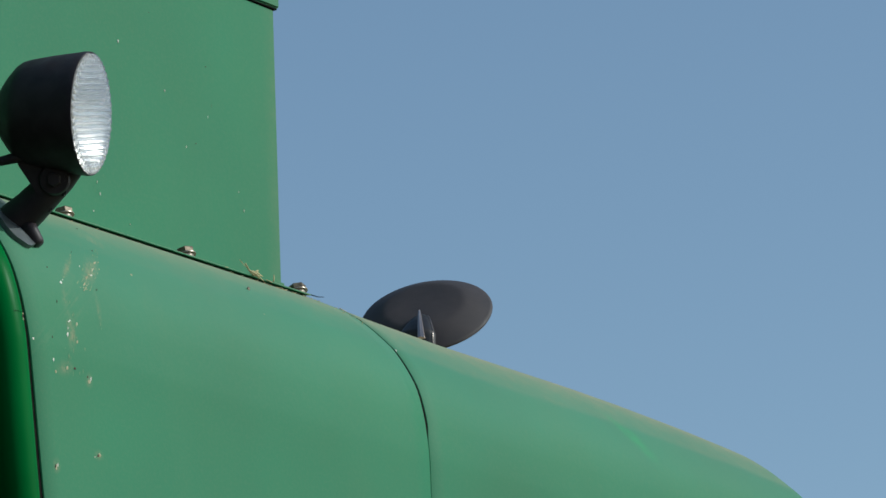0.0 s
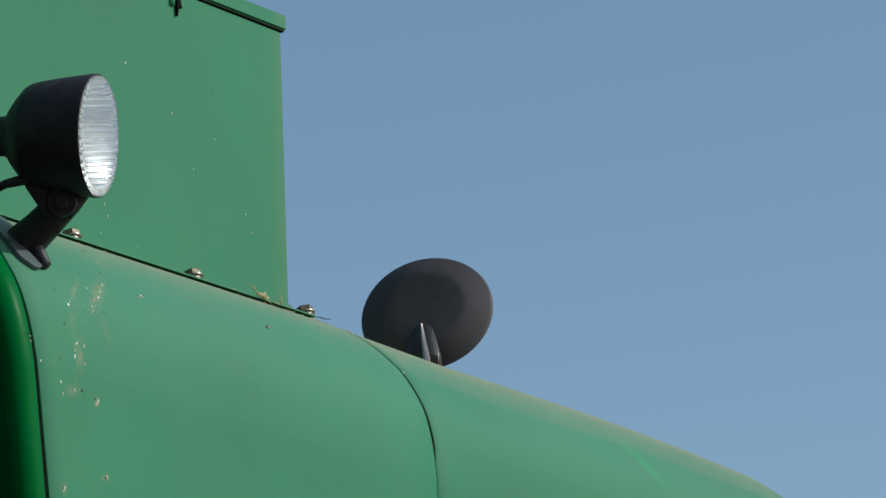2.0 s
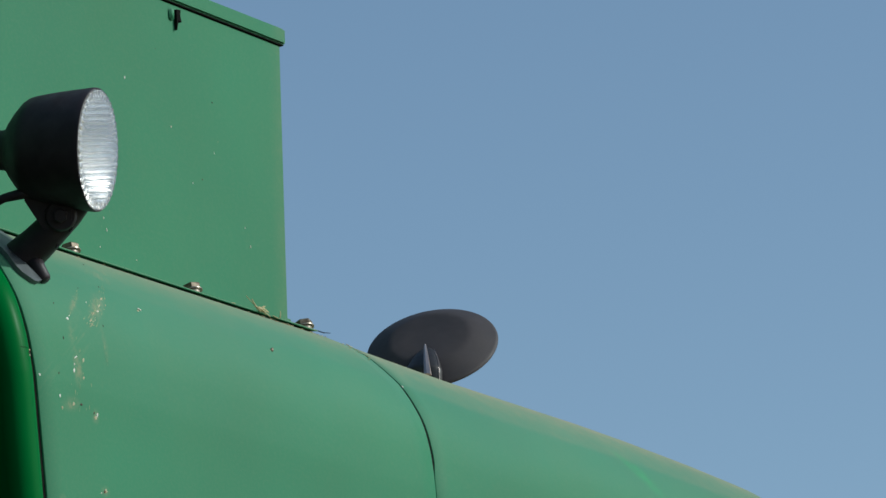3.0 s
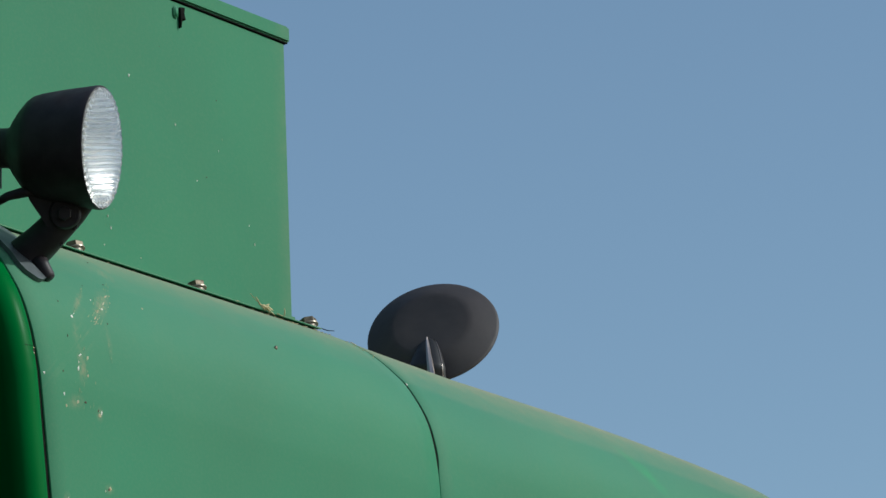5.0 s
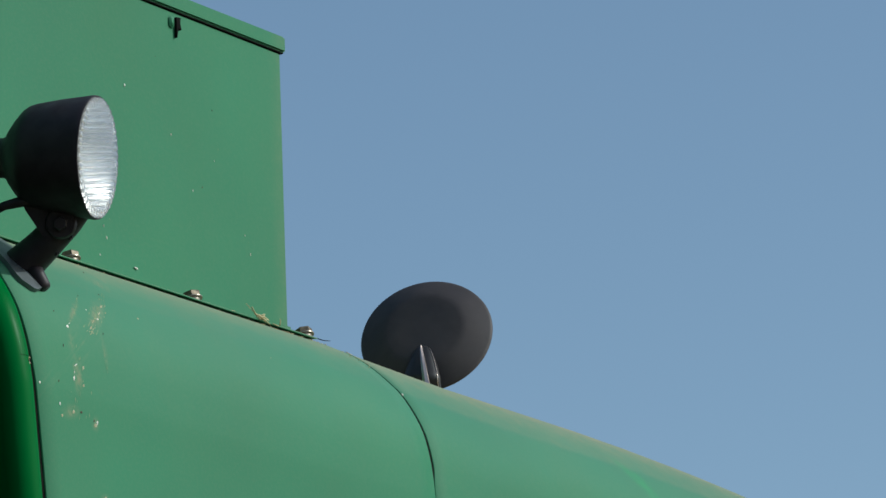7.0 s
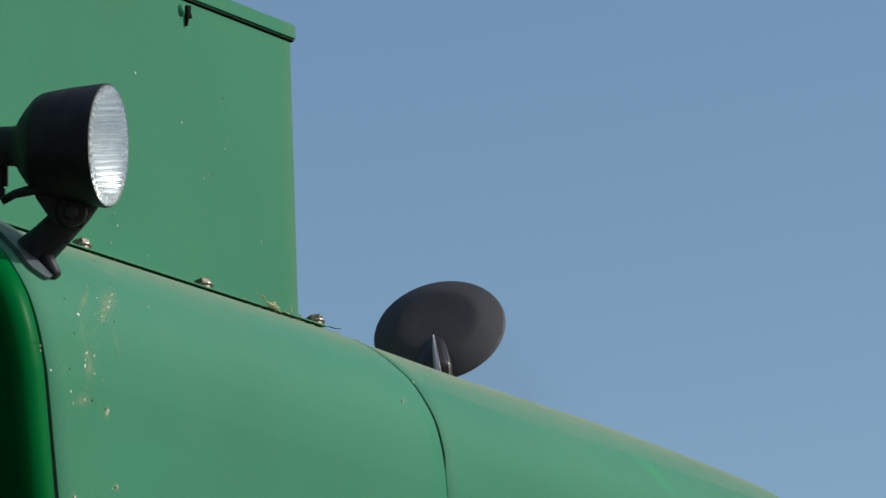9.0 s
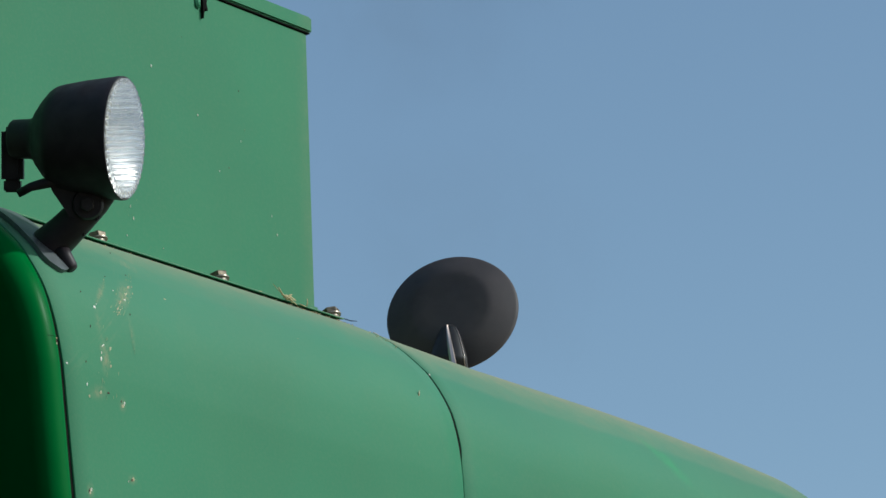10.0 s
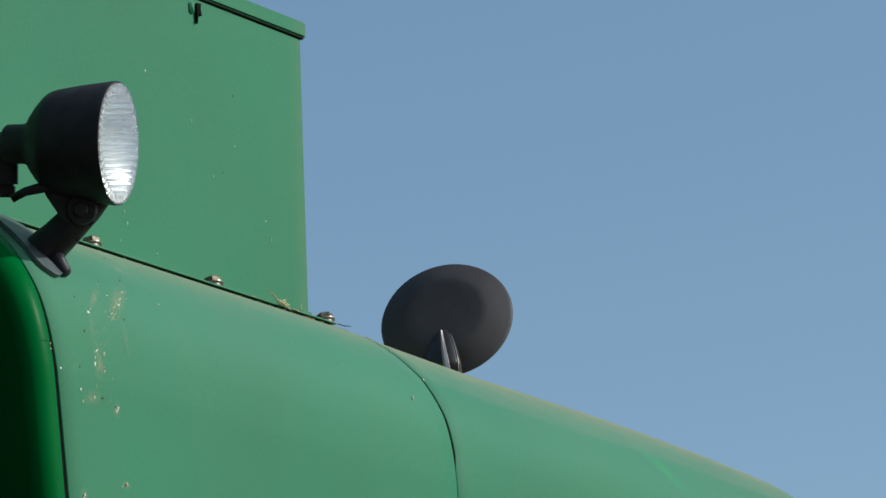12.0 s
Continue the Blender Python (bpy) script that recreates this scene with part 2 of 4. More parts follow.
def tube(bm, path, radii, steps=14, flat=1.0, cap=True):
    """A round bar along a path; flat squeezes it."""
    rings, side = [], None
    for i, p in enumerate(path):
        p = Vector(p)
        way = (Vector(path[min(i + 1, len(path) - 1)]) - Vector(path[max(i - 1, 0)])).normalized()
        side = way.orthogonal().normalized() if side is None else (side - way * side.dot(way)).normalized()
        other = way.cross(side)
        rings.append([p + radii[i] * (side * math.cos(a) + other * flat * math.sin(a)) for a in (2 * math.pi * k / steps for k in range(steps))])
    rows = grid(bm, rings, close=True)
    if cap:
        bm.faces.new(rows[0])
        bm.faces.new(rows[-1])


def catmull(points, n):
    """A smooth line through the points, n steps a span."""
    pts = [Vector(p) for p in points]
    pts = [2 * pts[0] - pts[1], *pts, 2 * pts[-1] - pts[-2]]
    out = []
    for p0, p1, p2, p3 in zip(pts, pts[1:], pts[2:], pts[3:]):
        for k in range(n):
            t = k / n
            out.append(0.5 * (2 * p1 + (p2 - p0) * t + (2 * p0 - 5 * p1 + 4 * p2 - p3) * t * t + (3 * p1 - p0 - 3 * p2 + p3) * t ** 3))
    out.append(pts[-2])
    return out


# ---- ground ----
def make_ground():
    bm = bmesh.new()
    bmesh.ops.create_grid(bm, x_segments=40, y_segments=40, size=2500)
    ob = part("ground", bm, "ground")
    tagged(ob, "bare brown soil and dry stubble of a harvested field", "ground", kind="structure")


make_ground()

# ---- the machine: local x runs along its side, y goes inward, z up ----
BASE = Vector((-0.0195, 5.8166, 0.0))
Z0 = 3.0719  # height of the reference line on the side
machine = tagged(new("farm_machine"), "green farm harvester with dusty rounded engine hood standing on field", "harvester")
machine.matrix_world = pose(*BASE, 0, 0, 53.7)

# the section of the hood: inward distance and height over the reference line
SHOULDER = [(0, -0.30), (0, -0.12), (0, 0), (0.0008, 0.0243), (0.0029, 0.0455), (0.0068, 0.0705), (0.0152, 0.1014), (0.0290, 0.1290), (0.0462, 0.1550), (0.0620, 0.1720),
            (0.0820, 0.1912), (0.0985, 0.2048), (0.112, 0.2145), (0.131, 0.2262), (0.155, 0.2375), (0.20, 0.251), (0.30, 0.266), (0.60, 0.285), (1.2, 0.292), (1.9, 0.275), (2.2, 0.22), (2.36, 0.08), (2.4, -0.10), (2.4, -0.3)]
SECTION = [Vector((0, -1.6))] + [p.to_2d() for p in catmull([(a, b, 0) for a, b in SHOULDER], 3)] + [Vector((2.4, -1.6))]


def inward():
    """Unit normals of the section, pointing into the machine."""
    out = []
    for i in range(len(SECTION)):
        d = SECTION[min(i + 1, len(SECTION) - 1)] - SECTION[max(i - 1, 0)]
        out.append(Vector((d.y, -d.x)).normalized())
    return out


INWARD = inward()


def drop(u):
    """How far the crown sinks along the machine."""
    return float(np.interp(u, (-0.03, 0.0, 0.06, 0.22, 0.33, 0.50, 0.60, 0.74, 0.85, 0.92, 1.0, 1.1), (0, 0.0012, 0.0035, 0.0075, 0.0078, 0.0085, 0.0105, 0.0155, 0.0215, 0.0270, 0.0360, 0.0500)))


def place(u, i, inset=0.0):
    p = SECTION[i] + INWARD[i] * inset
    lift = max(0.0, min(1.0, p.y / 0.2))
    return Vector((u, p.x, Z0 + p.y - drop(u) * lift * lift * (3 - 2 * lift)))


def surface(u, w, off=0.0):
    """The hood's outside at an inward distance w (up to 0.3)."""
    for i in range(1, len(SECTION)):
        a, b = SECTION[i - 1], SECTION[i]
        if b.x >= w and b.x > a.x and b.y > 0.0:
            f = (w - a.x) / (b.x - a.x)
            f = max(0.0, min(1.0, f))
            return place(u, i - 1, -off).lerp(place(u, i, -off), f)
    return place(u, 1, -off)


def side_point(u, z, off=0.0):
    """The hood's outside at a height z over the reference line, on the near side."""
    for i in range(1, len(SECTION)):
        a, b = SECTION[i - 1], SECTION[i]
        if b.y >= z and b.x < 0.5:
            f = max(0.0, min(1.0, (z - a.y) / max(1e-9, b.y - a.y)))
            return place(u, i - 1, -off).lerp(place(u, i, -off), f)
    return surface(u, 0.2, off)


def rake(i):
    """The front edge of the near panel leans."""
    z = max(-0.6, min(0.25, SECTION[i].y))
    return -0.7004 - 0.112 * (z + 0.1267) + float(np.interp(z, (0.10, 0.14, 0.18, 0.25), (0.0, 0.002, 0.009, 0.016)))


N = range(len(SECTION))


def make_hood():
    # near panel, with folded edges at both ends
    bm = bmesh.new()
    rings = []
    starts = [rake(i) for i in N]
    rings.append([place(starts[i] + 0.0015, i, 0.018) for i in N])
    rings.append([place(starts[i], i, 0.0008) for i in N])
    rings.append([place(starts[i] + 0.0008, i) for i in N])
    for k in range(1, 24):
        rings.append([place(starts[i] + (-0.0012 - starts[i]) * k / 24, i) for i in N])
    rings.append([place(-0.0030, i) for i in N])
    rings.append([place(-0.0025, i, 0.0006) for i in N])
    rings.append([place(-0.0025, i, 0.016) for i in N])
    grid(bm, rings)
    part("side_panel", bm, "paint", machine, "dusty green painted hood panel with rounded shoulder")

    # far panel with its rounded end
    bm = bmesh.new()
    gap = [float(np.interp(SECTION[i].y, (-0.5, 0.035, 0.055, 1), (-0.0019, -0.0016, 0.0022, 0.0022))) for i in N]
    rings = [[place(gap[i], i, 0.016) for i in N], [place(gap[i], i, 0.0006) for i in N], [place(gap[i] + 0.0006, i) for i in N]]
    for k in range(1, 36):
        rings.append([place(0.004 + (0.868 - 0.004) * k / 35, i) for i in N])
    r = 0.11
    for k in range(1, 13):
        a = math.pi / 2 * k / 12
        rings.append([place(0.868 + r * math.sin(a), i, r * (1 - math.cos(a))) for i in N])
    rows = grid(bm, rings)
    bm.faces.new(rows[-1])
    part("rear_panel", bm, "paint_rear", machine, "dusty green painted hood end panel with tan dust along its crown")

    # glossy end piece, rounded over to the end face
    bm = bmesh.new()
    slit = [float(np.interp(SECTION[i].y, (-0.14, 0.0, 0.1, 0.2), (0.0060, 0.0048, 0.0034, 0.0025))) for i in N]
    rings = [[place(rake(i) - slit[i], i, 0.02) for i in N], [place(rake(i) - slit[i], i, 0.001) for i in N], [place(rake(i) - slit[i] - 0.0012, i) for i in N]]
    rings.append([place(rake(i) - 0.010, i, 0.0) for i in N])
    r = 0.025
    for k in range(1, 15):
        a = math.pi / 2 * k / 14
        rings.append([place(rake(i) - 0.011 - r * math.sin(a), i, r * (1 - math.cos(a))) for i in N])
    rows = grid(bm, rings)
    bm.faces.new(rows[-1])
    part("end_panel", bm, "paint_clean", machine, "glossy bright green rounded hood end panel")

    # short cross joint in the end piece
    bm = bmesh.new()
    k = min(N, key=lambda i: abs(SECTION[i].y - 0.047) + SECTION[i].x)
    rings = []
    for u in (0.007, 0.010, 0.014, 0.018):
        a = math.asin(max(0.0, min(1.0, (u - 0.011) / r)))
        p = place(rake(k) - u, k, r * (1 - math.cos(a)))
        out_way = Vector((-math.sin(a), -math.cos(a), 0.1)) * 0.0006
        rings.append([p + out_way + Vector((0, 0, -0.0002 - 0.06 * u)), p + out_way + Vector((0, 0, 0.0002 - 0.06 * u))])
    grid(bm, rings)
    part("cross_joint", bm, "rubber_and_shade", machine, "fine dark cross joint")

    # dark seals behind the two joints
    for k, (lo, hi) in enumerate(((None, None), (-0.005, 0.005))):
        bm = bmesh.new()
        if lo is None:
            grid(bm, [[place(rake(i) - 0.012, i, 0.0022) for i in N], [place(rake(i) + 0.004, i, 0.0022) for i in N]])
        else:
            grid(bm, [[place(lo, i, 0.0010) for i in N], [place(hi, i, 0.0010) for i in N]])
        part("seal", bm, "rubber_and_shade", machine, "black rubber seal in the panel joint")

    # added black block out of view, so that the end panel reflects something dark
    bm = bmesh.new()
    box(bm, (-2.3, -0.45, 0.0), (-1.42, 2.4, Z0 + 0.95), 0.03)
    part("reflection_block", bm, "plastic", machine, "unseen black block added to darken the end panel's reflections", smooth=False)
    # plain lower body down to the ground
    bm = bmesh.new()
    box(bm, (-0.74, 0.03, 0.0), (0.98, 2.37, Z0 - 1.55), 0.02)
    part("lower_body", bm, "paint", machine, smooth=False)


def make_flange():
    """The folded foot of the box that is bolted on the hood."""
    bm = bmesh.new()
    lo, hi = -1.41, -0.0316
    sect = [(0.1475, 0.2386), (0.1475, 0.2397), (0.150, 0.2412), (0.176, 0.2475), (0.184, 0.2490), (0.1882, 0.2535), (0.1882, 0.262), (0.1905, 0.262), (0.1905, 0.2440), (0.176, 0.2440)]
    rows = grid(bm, [[Vector((u, a, Z0 + b)) for a, b in sect] for u in (lo, hi - 0.004, hi)], close=True)
    bm.faces.new(rows[0])
    bm.faces.new(rows[-1])
    sharp(part("flange", bm, "paint_box", machine, "green folded sheet flange with dark gap under it"))
    # black strip set in the gap in place of its shadow
    bm = bmesh.new()
    rows = grid(bm, [[Vector((u, a, Z0 + b)) for a, b in ((0.1545, 0.2320), (0.1545, 0.2392), (0.185, 0.2440), (0.185, 0.2350))] for u in (lo, hi - 0.001)], close=True)
    bm.faces.new(rows[0])
    bm.faces.new(rows[-1])
    part("gap_shade_strip", bm, "rubber_and_shade", machine, "black strip standing for the shade in the gap under the flange", smooth=False)


def make_bolts():
    for u in (-0.6803, -0.4614, -0.2425, -0.0303):
        bm = bmesh.new()
        m = Matrix.Translation((u, 0.168, Z0 + 0.2448)) @ pose(0, 0, 0, -13, 0, 0)
        lathe(bm, [(-0.002, 0.004), (-0.002, 0.0082), (0.0005, 0.0090), (0.0026, 0.0090), (0.0026, 0.0122), (0.0040, 0.0122), (0.0040, 0.003)], 24, m @ pose(0, 0, 0, 0, -90, 0))
        washer = sharp(part("washer", bm, "zinc", machine, "bright zinc washer"))
        bm = bmesh.new()
        turn = pose(0, 0, 0, 0, 0, 17 * (u * 10 % 3))
        lathe(bm, [(0.0041, 0.002), (0.0041, 0.0106), (0.0098, 0.0112), (0.0112, 0.0102), (0.0112, 0.0005)], 6, m @ turn @ pose(0, 0, 0, 0, -90, 0))
        sharp(part("bolt", bm, "bolt", machine, "rusty hexagon bolt head"), 25)


def make_box():
    """The tall box on the hood, with a folded lid."""
    right = -0.0336
    bm = bmesh.new()
    box(bm, (-1.41, 0.19, Z0 + 0.2445), (right, 1.7, Z0 + 0.6145), 0.0022)
    sharp(part("box_wall", bm, "paint_box", machine, "flat green painted sheet metal box wall"))
    bm = bmesh.new()
    box(bm, (-1.415, 0.1858, Z0 + 0.6150), (right + 0.0070, 1.705, Z0 + 0.637), 0.003)
    sharp(part("box_lid", bm, "paint_box", machine, "green folded lid edge over the box"))
    # thin black strip that draws the shade below the lip
    bm = bmesh.new()
    box(bm, (-1.405, 0.1878, Z0 + 0.6143), (right + 0.0030, 1.69, Z0 + 0.6156))
    part("lid_shade_strip", bm, "rubber_and_shade", machine, "black strip standing for the shade under the lid's lip", smooth=False)
    # the small catch under the lid
    bm = bmesh.new()
    box(bm, (-0.2500, 0.1868, Z0 + 0.592), (-0.2405, 0.1905, Z0 + 0.6070), 0.002)
    catch = part("catch", bm, "paint_box", machine, "green lid catch with a dark hook")
    bm = bmesh.new()
    rows = grid(bm, [[Vector((-0.2395, y, Z0 + 0.6065)), Vector((-0.2315, y, Z0 + 0.6075)), Vector((-0.2325, y, Z0 + 0.600)), Vector((-0.2300, y, Z0 + 0.5925)), Vector((-0.2362, y, Z0 + 0.5935)), Vector((-0.2385, y, Z0 + 0.5805))] for y in (0.1855, 0.1899)], close=True)
    bm.faces.new(rows[0])
    bm.faces.new(rows[-1])
    part("hook", bm, "rubber_and_shade", catch, "black rubber hook", smooth=False)


make_hood()
make_flange()
make_box()
make_bolts()

# ---- work lamp ----
# its own axes: x to the lens side, y up, z out from the machine
LAMP = Matrix(((0.6008, -0.2122, -0.7707, -0.6627), (-0.7985, -0.2046, -0.5661, -0.0465), (-0.0375, 0.9556, -0.2924, Z0 + 0.2736), (0, 0, 0, 1)))
LENS = LAMP @ pose(0, 0, 0, 0, -15.0, 0)  # x out of the lens


def make_lamp():
    bm = bmesh.new()
    outline = [(-0.006, 0.0662), (-0.0005, 0.0664), (0.0, 0.0672), (-0.0008, 0.0680), (-0.005, 0.0682), (-0.009, 0.0676), (-0.040, 0.0640), (-0.066, 0.0598), (-0.074, 0.0578), (-0.080, 0.0540), (-0.0895, 0.0440),
               (-0.098, 0.0330), (-0.1025, 0.0252), (-0.108, 0.0222), (-0.128, 0.0215), (-0.131, 0.0190), (-0.131, 0.0005)]
    lathe(bm, outline, 72, LENS)
    lamp = sharp(part("work_lamp", bm, "plastic", machine, "black plastic round work lamp with ribbed clear lens"), 40)

    # silvered bowl
    bm = bmesh.new()
    lathe(bm, [(-0.0045, 0.0660)] + [(-0.0045 - 0.031 * (1 - (r / 0.0660) ** 2), r) for r in (0.062, 0.058, 0.050, 0.040, 0.030, 0.020, 0.010, 0.001)], 64, LENS)
    part("reflector", bm, "reflector", lamp, "silvered reflector bowl")

    # lens with horizontal ribs: outer face smooth, inner face fluted
    bm = bmesh.new()
    n, m = 190, 60
    R = 0.0663

    def sheet(front):
        rows = []
        for k in range(n + 1):
            y = -R + 2 * R * k / n
            half = math.sqrt(max(0.0, R * R - y * y))
            row = []
            for j in range(m + 1):
                z = -half + 2 * half * j / m
                dome = 0.0022 * (1 - (y * y + z * z) / (R * R))
                rr = math.hypot(y, z) / R
                calm = 0.3 if 0.012 < y < 0.028 else 1.0
                flute = 0.0013 * calm * abs(math.sin(math.pi * y / 0.0068 + 0.5 * math.sin(z * 40)))
                if rr > 0.86:
                    flute += 0.0018 * math.sin(44 * math.atan2(z, y)) * min(1.0, (rr - 0.86) / 0.05)
                x = 0.001 + dome + 0.2 * flute if front else 0.0 + dome * 0.8 - 0.0035 + flute
                row.append(LENS @ Vector((x, y, z)))
            rows.append(row)
        return rows

    rings = [f + k[::-1] for f, k in zip(sheet(True), sheet(False))]
    grid(bm, rings[1:-1], close=True)
    lens = part("lens", bm, "glass", lamp, "clear ribbed glass lens")
    lens.visible_shadow = False
    # milled ring behind the rim of the lens
    bm = bmesh.new()
    for k in range(80):
        a = 2 * math.pi * k / 80
        c = LENS @ Vector((-0.003, 0.0640 * math.cos(a), 0.0640 * math.sin(a)))
        made = bmesh.ops.create_icosphere(bm, subdivisions=1, radius=0.0019)["verts"]
        for v in made:
            v.co = v.co + c
    part("lens_ring", bm, "reflector", lamp, "beaded bright ring behind the lens")

    # bulb holder plug with its elbow
    bm = bmesh.new()
    q = LAMP
    tube(bm, [q @ Vector(p) for p in ((-0.108, 0.0, -0.042), (-0.115, 0.001, -0.044), (-0.120, 0.000, -0.046), (-0.128, -0.004, -0.046))], [0.0185, 0.0190, 0.0185, 0.0150], 16)
    box(bm, (-0.1385, -0.0490, -0.060), (-0.1145, 0.0135, -0.034), 0.005, q)
    box(bm, (-0.122, 0.0100, -0.050), (-0.1165, 0.0190, -0.042), 0.0015, q)
    box(bm, (-0.1360, -0.0585, -0.056), (-0.1175, -0.0440, -0.038), 0.002, q)
    sharp(part("plug", bm, "plastic", lamp, "black cable plug"), 45)

    # lever of the tilt clamp
    bm = bmesh.new()
    tube(bm, [q @ Vector(p) for p in ((-0.066, -0.044, 0.004), (-0.086, -0.049, 0.006), (-0.102, -0.053, 0.006), (-0.116, -0.0605, 0.004))], [0.0090, 0.0072, 0.0060, 0.0056], 12, 0.8)
    part("clamp_lever", bm, "plastic", lamp, "black clamp lever")

    # thick hinged arm
    bm = bmesh.new()
    tube(bm, [q @ Vector(p) for p in ((-0.027, -0.054, -0.012), (-0.037, -0.070, -0.012), (-0.0495, -0.0845, -0.014), (-0.067, -0.102, -0.018), (-0.084, -0.117, -0.024), (-0.0920, -0.1235, -0.026))],
         [0.022, 0.0210, 0.0205, 0.0220, 0.0240, 0.0235], 20, 0.92)
    box(bm, (-0.058, -0.081, -0.034), (-0.024, -0.0615, 0.012), 0.004, q)
    rows = grid(bm, [[q @ Vector((x, y, z)) for x, y in ((-0.082, -0.050), (-0.079, -0.0575), (-0.0625, -0.0820), (-0.060, -0.0865), (-0.034, -0.0845), (-0.028, -0.050))] for z in (-0.028, -0.024, 0.002, 0.006)], close=True)
    bm.faces.new(rows[0])
    bm.faces.new(rows[-1])
    box(bm, (-0.034, -0.090, -0.020), (-0.0275, -0.078, 0.002), 0.002, q)
    box(bm, (-0.050, -0.107, -0.022), (-0.0430, -0.098, -0.004), 0.002, q)
    sharp(part("arm", bm, "plastic", lamp, "black plastic swivel arm"), 45)
    # joint of the arm with its cross bolt
    bm = bmesh.new()
    lathe(bm, [(-0.026, 0.001), (-0.026, 0.0155), (-0.023, 0.0175), (0.018, 0.0175), (0.021, 0.0155), (0.021, 0.001)], 28, q @ Matrix.Translation((-0.040, -0.072, -0.010)) @ pose(0, 0, 0, 0, -90, 0))
    sharp(part("swivel_joint", bm, "plastic", lamp, "black swivel joint"), 40)
    bm = bmesh.new()
    lathe(bm, [(0.0, 0.001), (0.0, 0.0082), (0.006, 0.0082), (0.0072, 0.0070), (0.0072, 0.0005)], 6, q @ Matrix.Translation((-0.040, -0.072, 0.0105)) @ pose(0, 0, 0, 0, -90, 0))
    sharp(part("joint_bolt", bm, "plastic", lamp, "black hexagon bolt"), 30)
    bm = bmesh.new()
    tube(bm, [q @ Vector(p) for p in ((-0.071, -0.123, -0.010), (-0.065, -0.131, -0.006), (-0.0590, -0.141, -0.003), (-0.0570, -0.1435, -0.002))], [0.0105, 0.0085, 0.0078, 0.0060], 12)
    part("swivel_bolt", bm, "plastic", lamp, "black swivel bolt")

    # grey curved strap on the hood that carries the arm
    bm = bmesh.new()
    rings = []
    ws = [0.0305 + 0.105 * (k / 24) for k in range(25)]
    for k, w in enumerate(ws):
        end = min(1.0, math.sqrt(max(0.0, 1 - (1 - min(1.0, k / 5)) ** 2)) + 0.12)
        mid, half = -0.685 + 0.10 * max(0, w - 0.03), 0.025 * end
        ring = []
        for s in (-1, -0.6, 0, 0.6, 1):
            ring.append(surface(mid + s * half, w, 0.0055))
        for s in (1, 0, -1):
            ring.append(surface(mid + s * half, w, 0.0005))
        rings.append(ring)
    rows = grid(bm, rings, close=True)
    bm.faces.new(rows[0])
    bm.faces.new(rows[-1])
    sharp(part("mounting_strap", bm, "bracket", lamp, "pale grey curved steel mounting strap"), 45)


make_lamp()

# ---- exhaust with its rain cap ----
HINGE = Vector((0.3647, 0.2855, Z0 + 0.2617))
HINGE_WAY = math.degrees(math.atan2(-0.4071, -0.8575))  # heading of the side to which the open cap faces
CAP_R = 0.0872


